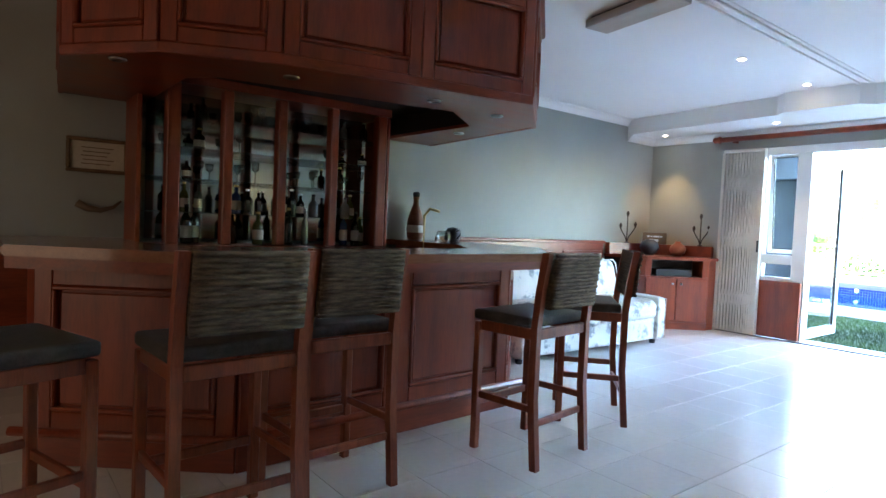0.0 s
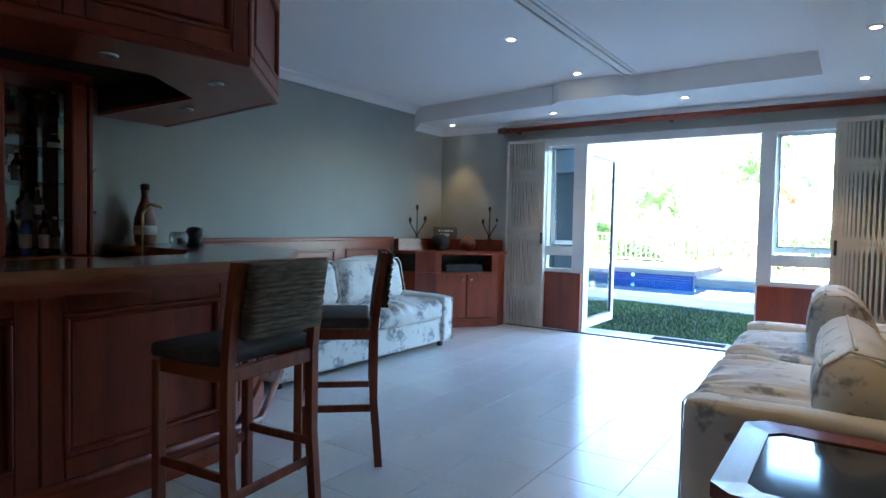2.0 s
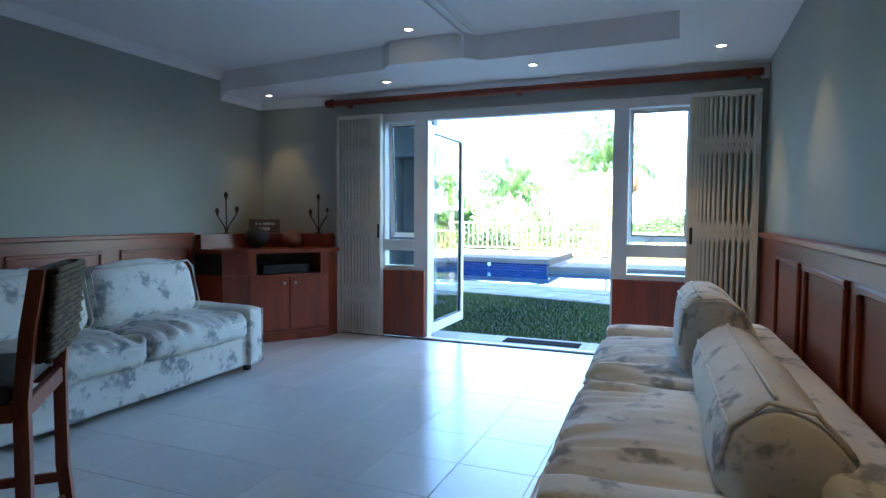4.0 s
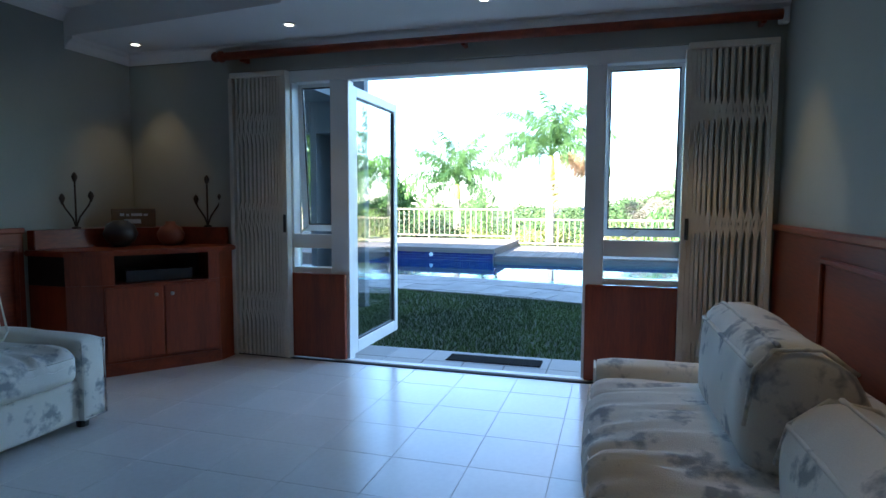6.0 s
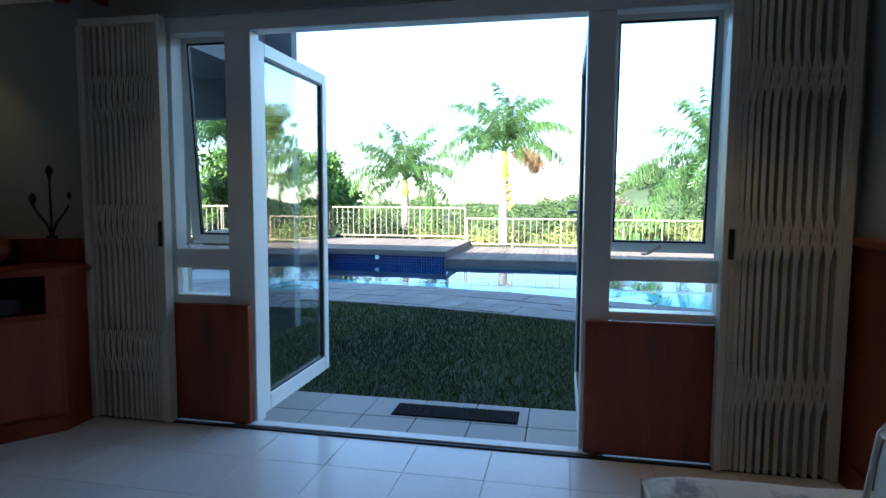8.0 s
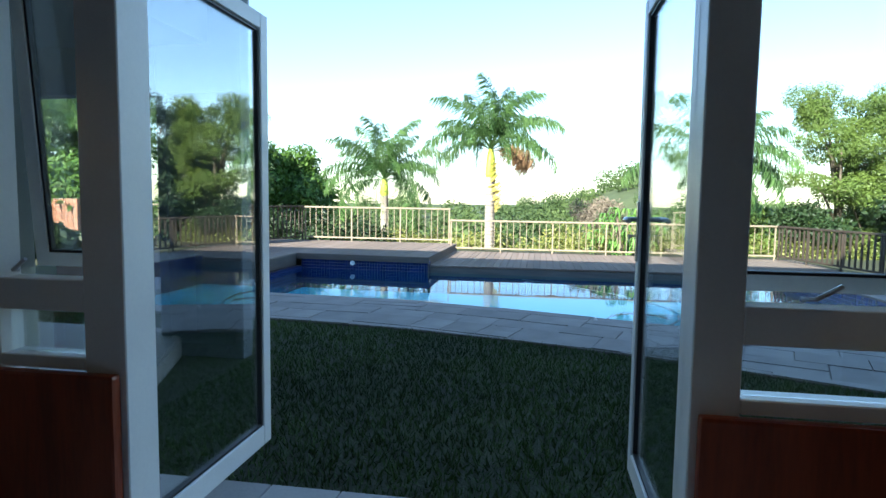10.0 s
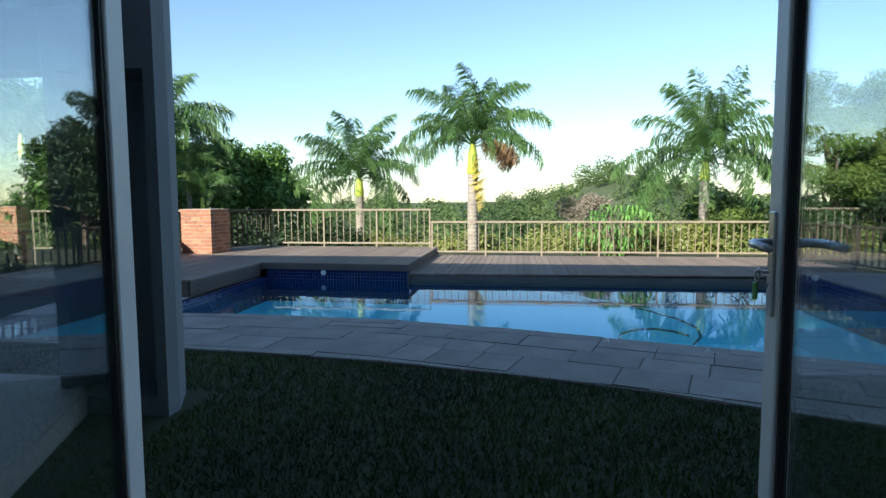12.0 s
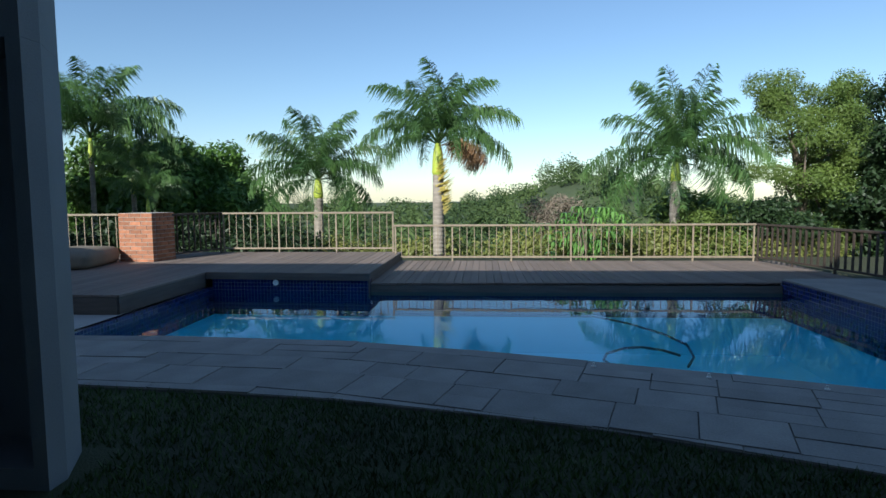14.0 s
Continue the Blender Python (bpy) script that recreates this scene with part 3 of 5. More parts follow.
def face_panel(th, p, q, z0, z1, out, n, name="front_panel", rail=0.09):
    """Framed panels along the plan line p to q, standing proud of it."""
    p, q = Vector(p), Vector(q)
    length = (q - p).length
    d = (q - p).normalized()
    a = math.degrees(math.atan2(d.y, d.x))
    w = length / n
    s = 1 if out > 0 else -1
    for k in range(n):
        xa, xb = k * w, (k + 1) * w

        def slab(piece, under, u0, v0, u1, v1, t0, t1, bev=0.006):
            return part(piece, B((u0, min(s * t0, s * t1), v0, u1, max(s * t0, s * t1), v1), bev=bev), WOOD, under)
        e = rail + 0.03
        field = slab(name, th, xa + e, z0 + e, xb - e, z1 - e, 0.001, 0.012, 0.008)
        field.matrix_basis = pose(p.x, p.y, 0, 0, 0, a)
        slab("stile", field, xa + 0.002, z0, xa + rail, z1, 0.001, 0.024)
        slab("stile", field, xb - rail, z0, xb - 0.002, z1, 0.001, 0.024)
        slab("rail", field, xa + rail, z0, xb - rail, z0 + rail, 0.001, 0.024)
        slab("rail", field, xa + rail, z1 - rail, xb - rail, z1, 0.001, 0.024)
        for f in ((xa + rail, z0 + rail, xb - rail, z0 + rail + 0.02), (xa + rail, z1 - rail - 0.02, xb - rail, z1 - rail), (xa + rail, z0 + rail + 0.02, xa + rail + 0.02, z1 - rail - 0.02), (xb - rail - 0.02, z0 + rail + 0.02, xb - rail, z1 - rail - 0.02)):
            slab("bead", field, *f, 0.001, 0.033, 0.007)


def bar_counter():
    th = thing("bar_counter", "angled mahogany home bar counter with framed front panels", "bar counter")
    base = [(0.86, 4.25), (0.86, 3.60), (1.60, 3.00), (3.42, 3.10), (4.10, 3.76), (4.10, YL - 0.03)]
    inner = [(x, y) for x, y in ((3.82, YL - 0.03), (3.82, 3.95), (3.32, 3.43), (1.62, 3.32), (1.16, 3.75), (1.16, 4.25))]
    part("body", prism(bmesh.new(), base + inner, 0.0, 0.975), WOOD, th)
    for a, b, n in ((base[1], base[2], 1), (base[2], base[3], 2), (base[3], base[4], 1), (base[4], base[5], 2)):
        face_panel(th, a, b, 0.16, 0.93, -1, n)
    kick = offset_path(base[1:], -0.03)
    for a, b in zip(kick, kick[1:]):
        d = Vector(b) - Vector(a)
        ob = part("plinth", B((0, -0.012, 0.0, d.length, 0.02, 0.14), bev=0.005), WOODX, th)
        ob.matrix_basis = pose(a[0], a[1], 0, 0, 0, math.degrees(math.atan2(d.y, d.x)))
    rail = offset_path(base[1:5], -0.16)
    part("foot_rest", tube(bmesh.new(), [(x, y, 0.2) for x, y in rail], 0.022, 8), WOOD, th, smooth=True)
    part("worktop", prism(bmesh.new(), BAR_OUT, 0.982, 1.032, 0.008), TOP, th, "polished mahogany bar top")
    part("apron", prism(bmesh.new(), offset_path(BAR_OUT[1:5], 0.02) + offset_path(BAR_OUT[1:5], 0.05)[::-1], 0.93, 0.981), WOODX, th)


bar_counter()


def bar_canopy():
    th = thing("bar_canopy", "heavy mahogany canopy over the bar with framed panels", "bar canopy")
    out = [(1.08, YL - 0.004), (0.98, 3.88), (1.33, 3.43), (1.85, 3.19), (3.36, 2.91), (4.02, 3.50), (4.20, YL - 0.004)]
    inn = [(3.68, YL - 0.004), (3.68, 3.86), (3.22, 3.50), (1.72, 3.76), (1.58, 3.92), (1.58, YL - 0.004)]
    # hollow ring: fascia, underside and the recess over the bar
    part("carcass", prism(bmesh.new(), out + inn, 1.975, 2.0), WOODX, th, "mahogany underside board")
    # lid and sides of the recess get their shade as near-black colour
    part("recess_lid", prism(bmesh.new(), [(1.52, YL - 0.006), (1.52, 3.8), (3.2, 3.44), (3.76, 3.86), (3.76, YL - 0.006)], 2.16, 2.18), SHADE, th, "lid of the recess above the bar, coloured near-black as shade")
    o2 = offset_path(out, 0.03)
    for (a, b), (c, d) in zip(zip(out, out[1:]), zip(o2, o2[1:])):
        part("fascia", prism(bmesh.new(), [a, b, d, c], 2.002, ZC - 0.002), WOOD, th)
    for (a, b) in zip(inn, inn[1:]):
        dv = (Vector(b) - Vector(a))
        ob = part("recess_side", B((0, 0, 2.001, dv.length, 0.02, 2.16)), SHADE, th)
        ob.matrix_basis = pose(a[0], a[1], 0, 0, 0, math.degrees(math.atan2(dv.y, dv.x)))
    for (a, b), n in zip(zip(out, out[1:]), (1, 1, 1, 2, 1, 2)):
        face_panel(th, a, b, 2.02, 2.62, -1, n, "fascia_panel", 0.08)
    for z0, z1, e in ((1.968, 2.02, 0.02), (2.62, 2.66, 0.03), (2.66, ZC - 0.002, 0.055)):
        oo = offset_path(out, -e)
        part("moulding", prism(bmesh.new(), oo + offset_path(out, 0.012)[::-1], z0, z1, 0.005), WOODX, th)
    for x, y in ((1.2, 3.75), (2.0, 3.42), (2.9, 3.30), (3.5, 3.36), (3.85, 4.2)):
        s = part("spotlight", lathe(bmesh.new(), [(0.045, 1.975), (0.045, 1.968), (0.03, 1.962), (0.025, 1.974)], 16, (x, y, 0)), STEEL, th, "small unlit chrome spotlight", smooth=True)


bar_canopy()


# ---- bottle cabinet ----
def bottle(bm_mat, x, y, z, h, r, neck, name="bottle", label="dark glass spirit bottle with a pale label", cap=BLACK, paper=None):
    th = thing(name, label, "bottle", pose(x, y, z), "bottles on the bar shelves")
    part("glass_body", lathe(bmesh.new(), [(r * 0.96, 0), (r, 0.01), (r, h * 0.55), (r * 0.85, h * 0.64), (neck, h * 0.74), (neck, h * 0.95)], 12), bm_mat, th, smooth=True)
    part("cap", lathe(bmesh.new(), [(neck * 1.15, h * 0.93), (neck * 1.15, h)], 10), cap, th, "bottle cap")
    if paper:
        part("paper_label", lathe(bmesh.new(), [(r * 1.015, h * 0.15), (r * 1.015, h * 0.45)], 12), paper, th, "pale paper label")
    return th


BOT = [mat("bottle_glass", c, None, 0.08, 6, 40, 0.0, spec=0.8) for c in ((0.02, 0.035, 0.015), (0.05, 0.022, 0.008), (0.01, 0.012, 0.012), (0.16, 0.17, 0.16), (0.02, 0.05, 0.16), (0.10, 0.11, 0.03))]
PAPER = mat("paper_label", (0.62, 0.58, 0.48), (0.5, 0.46, 0.36), 0.8, 9, 60, 0.1)
GOLD = mat("gold_foil", (0.55, 0.4, 0.12), None, 0.4, 6, 60, 0.1, metal=0.6)


def display_cabinet():
    th = thing("display_cabinet", "mahogany mirror-backed bottle cabinet with glass shelves", "display cabinet")
    y0, y1 = 4.62, YL - 0.03
    xs = [1.69, 2.06, 2.47, 2.91, 3.36]
    part("back_mirror", B((1.6, y1 - 0.012, 1.0, 3.40, y1, 2.12)), MIRROR, th, "mirror back")
    part("plinth", B((1.52, y0 - 0.02, 0.0, 3.40, y1, 0.94), bev=0.006), WOODX, th)
    part("counter_board", B((1.48, y0 - 0.05, 0.942, 3.44, y1, 0.975), bev=0.008), WOODX, th)
    part("top_rail", B((1.52, y0, 2.09, 3.44, y1, 2.155)), WOODX, th)
    for i, x in enumerate(xs):
        w = 0.045 if i in (0, 4) else 0.035
        part("post", B((x - w, y0, 0.977, x + w, y0 + 0.09, 2.088), bev=0.008), WOOD, th)
    part("side_panel", B((1.47, y0 + 0.05, 0.977, 1.50, y1, 2.088), bev=0.003), WOOD, th)
    part("side_panel", B((3.44, y0 + 0.05, 0.977, 3.465, y1, 2.088), bev=0.003), WOOD, th)
    for z in (1.20, 1.44, 1.66, 1.87):
        g = part("shelf", B((1.53, y0 + 0.1, z, 3.435, y1 - 0.015, z + 0.006)), CABGLASS, th, "glass shelf")
    for z in (1.25, 1.55):
        part("corner_shelf", prism(bmesh.new(), [(3.467, y1), (3.467, y0 + 0.12), (3.53, y0 + 0.15), (3.58, y0 + 0.3), (3.58, y1)], z, z + 0.02), WOODX, th)
    rng = random.Random(5)
    for z, hs in ((0.976, (0.24, 0.31)), (1.207, (0.17, 0.22)), (1.447, (0.12, 0.20)), (1.667, (0.1, 0.17)), (1.877, (0.12, 0.19))):
        x = 1.75
        while x < 3.31:
            if min(abs(x - p) for p in xs) > 0.055 and rng.random() < (0.95 if z < 1.4 else 0.62):
                h = rng.uniform(*hs)
                r = rng.uniform(0.028, 0.042)
                if z > 1.4 and rng.random() < 0.6:
                    t2 = thing("drinking_glass", "clear stemmed drinking glass on a glass shelf", "glass", pose(x, y0 + rng.uniform(0.17, 0.3), z), "glasses on the bar shelves")
                    part("bowl", lathe(bmesh.new(), [(0.028, 0), (0.028, 0.003), (0.004, 0.008), (0.004, h * 0.5), (0.026, h * 0.62), (0.03, h * 0.98)], 12), CABGLASS, t2, smooth=True)
                else:
                    bottle(rng.choice(BOT), x, y0 + rng.uniform(0.16, 0.3), z, h, r, r * 0.36, cap=rng.choice((BLACK, GOLD, STEEL)), paper=PAPER if rng.random() < 0.7 else None)
            x += rng.uniform(0.075, 0.105)


display_cabinet()
# vase-shaped flagon, siphon, jug and tumblers at the far end of the counter
CLAY = mat("amber_clay", (0.24, 0.105, 0.055), (0.13, 0.055, 0.03), 0.4, 7, 50, 0.2)
fl = thing("flagon", "tall brown bottle-shaped flagon with a pale label", "flagon", pose(3.97, 4.95, 1.033) @ Matrix.Diagonal((0.9, 0.9, 0.88, 1)))
part("body", lathe(bmesh.new(), [(0.07, 0), (0.085, 0.02), (0.092, 0.12), (0.085, 0.22), (0.06, 0.31), (0.034, 0.38), (0.028, 0.43), (0.034, 0.45), (0.034, 0.50), (0.02, 0.505)], 20), CLAY, fl, smooth=True)
part("paper_label", lathe(bmesh.new(), [(0.0935, 0.08), (0.094, 0.12), (0.0925, 0.16)], 20), PAPER, fl, "pale paper label", smooth=True)
part("stopper", lathe(bmesh.new(), [(0.036, 0.47), (0.038, 0.515), (0.02, 0.525)], 16), BLACK, fl, "dark stopper", smooth=True)
kt = thing("kettle", "small chrome and black electric kettle on the counter", "kettle", pose(4.20, 4.66, 1.033))
part("body", lathe(bmesh.new(), [(0.06, 0), (0.075, 0.02), (0.07, 0.09), (0.05, 0.13), (0.01, 0.14)], 16), BLACK, kt, smooth=True)
part("handle", tube(bmesh.new(), [(0.0, -0.06, 0.1), (0.0, -0.11, 0.12), (0.0, -0.12, 0.07), (0.0, -0.07, 0.03)], 0.01, 6), STEEL, kt, "chrome handle", smooth=True)
gt = thing("glass_jug", "low clear glass jug on the counter", "jug", pose(4.0, 4.54, 1.033))
part("body", lathe(bmesh.new(), [(0.05, 0), (0.065, 0.02), (0.07, 0.07), (0.055, 0.1)], 16), CABGLASS, gt, smooth=True)
tp = thing("tap", "tall chrome bar tap beside the sink", "tap", pose(3.60, 4.30, 0.6))
part("riser", tube(bmesh.new(), [(0, 0, 0), (0, 0, 0.66), (0.03, -0.03, 0.72), (0.09, -0.09, 0.70)], 0.012, 8), BRASS, tp, smooth=True)
part("base", lathe(bmesh.new(), [(0.03, 0), (0.03, 0.03), (0.014, 0.04)], 12), BRASS, tp, smooth=True)


# ---- on the wall left of the cabinet ----
pf = thing("framed_certificate", "gilt framed paper certificate on the wall", "picture frame", pose(1.30, YL, 1.57))
FRAMEW = mat("gilt_brown_frame", (0.20, 0.12, 0.05), (0.1, 0.06, 0.03), 0.4, 8, 60, 0.2)
part("frame", B((-0.19, -0.03, -0.12, 0.19, -0.002, -0.095), (-0.19, -0.03, 0.095, 0.19, -0.002, 0.12), (-0.19, -0.03, -0.095, -0.165, -0.002, 0.095), (0.165, -0.03, -0.095, 0.19, -0.002, 0.095), bev=0.006), FRAMEW, pf)
part("sheet", B((-0.165, -0.012, -0.095, 0.165, -0.003, 0.095)), PAPER, pf, "yellowed printed sheet")
for k in range(5):
    part("text_line", B((-0.1 + 0.01 * (k % 2), -0.0135, 0.05 - 0.028 * k, 0.1 - 0.02 * (k % 3), -0.0122, 0.056 - 0.028 * k)), FRAMEW, pf, "faint line of print")
hn = tagged(part("wall_horn", tube(bmesh.new(), [(1.18, YL - 0.03, 1.235), (1.24, YL - 0.05, 1.20), (1.32, YL - 0.055, 1.19), (1.40, YL - 0.05, 1.215), (1.45, YL - 0.03, 1.26)], 0.028, 8, 0.008), mat("horn", (0.16, 0.11, 0.06), None, 0.5, 9, 60, 0.3), smooth=True), "curved brown animal horn hung on the wall", "wall ornament")


# ---- bar stools ----
def bar_stool():
    th = thing("bar_stool", "mahogany bar stool with woven backrest and dark seat", "bar stool", pose(1.90, 2.68, 0, 0, 0, 4), "stools along the bar")
    w, d = 0.225, 0.185
    for sx in (-1, 1):
        ob = part("front_leg", B((sx * w - 0.02, d - 0.02, 0, sx * w + 0.02, d + 0.02, 0.69), bev=0.005), STOOLW, th)
        bm = bmesh.new()
        prev = None
        # back post kinks backwards above the seat
        for (yy, z) in ((-d - 0.03, 0), (-d, 0.35), (-d, 0.70), (-d - 0.02, 0.9), (-d - 0.05, 1.08)):
            ring = [bm.verts.new((sx * w + a, yy + b, z)) for a, b in ((-0.019, -0.019), (0.019, -0.019), (0.019, 0.019), (-0.019, 0.019))]
            if prev:
                for i in range(4):
                    bm.faces.new((prev[i], prev[(i + 1) % 4], ring[(i + 1) % 4], ring[i]))
            else:
                bm.faces.new(ring[::-1])
            prev = ring
        bm.faces.new(prev)
        part("back_post", bm, STOOLW, th)
        part("side_rail", B((sx * w - 0.012, -d + 0.02, 0.645, sx * w + 0.012, d - 0.02, 0.70), bev=0.004), STOOLW, th)
        part("side_stretcher", B((sx * w - 0.01, -d + 0.015, 0.28, sx * w + 0.01, d - 0.02, 0.315), bev=0.004), STOOLW, th)
    for yy in (-d, d):
        part("seat_rail", B((-w + 0.02, yy - 0.012, 0.645, w - 0.02, yy + 0.012, 0.70), bev=0.004), STOOLW, th)
        part("stretcher", B((-w + 0.02, yy - 0.01, 0.205 if yy < 0 else 0.235, w - 0.02, yy + 0.01, 0.24 if yy < 0 else 0.275), bev=0.004), STOOLW, th)
    bm = bmesh.new()
    box(bm, -w - 0.02, -d + 0.022, 0.70, w + 0.02, d + 0.03, 0.755, 0.02, 3)
    part("seat", bm, LEATHER, th, "dark padded seat", smooth=True)
    # woven back: stacked rounded strands
    back = part("backrest", B((-w + 0.024, -d - 0.05, 0.80, w - 0.024, -d - 0.024, 1.078), bev=0.006), WEAVE, th, "dark woven rush backrest")
    rows = 15
    for k in range(rows):
        z = 0.81 + 0.26 * k / (rows - 1)
        yo = -d - 0.02 - 0.03 * (z - 0.8) / 0.28
        for s in (-0.024, 0.024):
            pts = [(-w + 0.022 + (2 * w - 0.044) * i / 9, yo - 0.012 + s + (0.003 if (i + k) % 2 else -0.003), z) for i in range(10)]
            part("strand", tube(bmesh.new(), pts, 0.0105, 6), WEAVE, back, "", True)
    return th


STOOL = bar_stool()
copy_thing(STOOL, pose(3.01, 2.47, 0, 0, 0, 7))
copy_thing(STOOL, pose(3.80, 2.70, 0, 0, 0, 43))
copy_thing(STOOL, pose(1.36, 2.50, 0, 0, 0, 4))
copy_thing(STOOL, pose(0.70, 2.72, 0, 0, 0, -72))


# ---- sofas ----
def puffy(x0, y0, z0, x1, y1, z1, r, crown=0.02, seed=0, seg=10, folds=0.0):
    """An upholstered block: rounded edges, swollen middle, soft creases."""
    bm = bmesh.new()
    box(bm, x0, y0, z0, x1, y1, z1)
    bmesh.ops.subdivide_edges(bm, edges=bm.edges, cuts=seg, use_grid_fill=True)
    cx, cy, cz = (x0 + x1) / 2, (y0 + y1) / 2, (z0 + z1) / 2
    hx, hy, hz = (x1 - x0) / 2, (y1 - y0) / 2, (z1 - z0) / 2
    rr = min(r, hx * 0.98, hy * 0.98, hz * 0.98)
    for v in bm.verts:
        p = Vector((v.co.x - cx, v.co.y - cy, v.co.z - cz))
        c = Vector((max(-hx + rr, min(hx - rr, p.x)), max(-hy + rr, min(hy - rr, p.y)), max(-hz + rr, min(hz - rr, p.z))))
        d = p - c
        if d.length > 1e-6:
            p = c + d.normalized() * rr
        u, w, t = p.x / hx, p.y / hy, p.z / hz
        p.z += crown * (1 - u * u) * (1 - w * w) * (1 if t > 0 else -0.2)
        p.y += crown * 0.5 * (1 - u * u) * (1 - t * t) * (1 if w > 0 else -1)
        q = Vector((v.co.x * 5 + seed, v.co.y * 5, v.co.z * 5))
        p += Vector((0, 0, 1)) * 0.008 * noise.noise(q) + Vector((0.004, 0.006, 0)) * noise.noise(q * 2.3)
        if folds:
            fan = 1.0 + 0.5 * abs(u)
            f = noise.noise(Vector((v.co.x * 17 + seed, v.co.y * 2.2 * fan + u, 0.3))) + 0.6 * noise.noise(Vector((v.co.x * 31, v.co.y * 3.0 + seed, 1.7)))
            p.z += folds * f * (0.35 + 0.65 * max(0, -w)) * (0.4 + abs(u)) * (1 if t > 0.2 else 0.3)
        v.co = Vector((cx, cy, cz)) + p
    return bm


def piping(bm, pts, r=0.006):
    tube(bm, pts + [pts[0]], r, 5)
    return bm


# sections of the two loose cushions: depth and height
TALL = [(0.42, 0.43), (0.395, 0.62), (0.42, 0.80), (0.47, 0.86), (0.60, 0.87), (0.70, 0.80), (0.79, 0.62), (0.80, 0.44), (0.60, 0.42)]
TIPPED = [(0.47, 0.43), (0.45, 0.56), (0.48, 0.68), (0.58, 0.76), (0.70, 0.74), (0.80, 0.62), (0.88, 0.47), (0.84, 0.42), (0.65, 0.41)]


def loose_cushion(th, xa, xb, prof, seed):
    """A heavy wedge-shaped back cushion with piped edges on its top strip."""
    fine = [Vector(p) for p in prof]
    for _ in range(2):
        fine = [q for p, n in zip(fine, fine[1:] + fine[:1]) for q in (p.lerp(n, 0.25), p.lerp(n, 0.75))]
    c = sum(fine, Vector((0, 0))) / len(fine)
    bm = bmesh.new()
    rings, steps = [], 26
    for i in range(steps + 1):
        u = i / steps
        e = min(u, 1 - u) * (xb - xa)
        k = 1.0 - 0.22 * max(0.0, 1 - e / 0.09) ** 2
        ring = []
        for j, p in enumerate(fine):
            q = c + (p - c) * k
            x = xa + (xb - xa) * u
            f = noise.noise(Vector((x * 4 + seed, q.x * 5, q.y * 5))) * 0.014 + noise.noise(Vector((x * 13 + seed, q.x * 4, q.y * 4))) * 0.006
            ring.append(bm.verts.new((x, q.x + f * (q - c).normalized().x, q.y + f * (q - c).normalized().y)))
        rings.append(ring)
    n = len(fine)
    for a, b in zip(rings, rings[1:]):
        for j in range(n):
            bm.faces.new((a[j], a[(j + 1) % n], b[(j + 1) % n], b[j]))
    bm.faces.new(rings[0][::-1])
    bm.faces.new(rings[-1])
    cushion = part("back_cushion", bm, SOFA, th, "plump back cushion tipped forward", smooth=True)
    for (y, z) in ((prof[2][0] + 0.006, prof[2][1] - 0.01), (prof[3][0] + 0.025, prof[3][1] - 0.008)):
        pts = [(xa + 0.05 + (xb - xa - 0.10) * i / 16, y, z + 0.004) for i in range(17)]
        part("piping", tube(bmesh.new(), pts, 0.008, 6), SOFA, cushion, smooth=True)
    for x in (xa + 0.03, xb - 0.03):
        pts = [(x, c.x + (y - c.x) * 0.93, c.y + (z - c.y) * 0.93) for y, z in prof[1:6]]
        part("piping", tube(bmesh.new(), pts, 0.007, 6), SOFA, cushion, smooth=True)


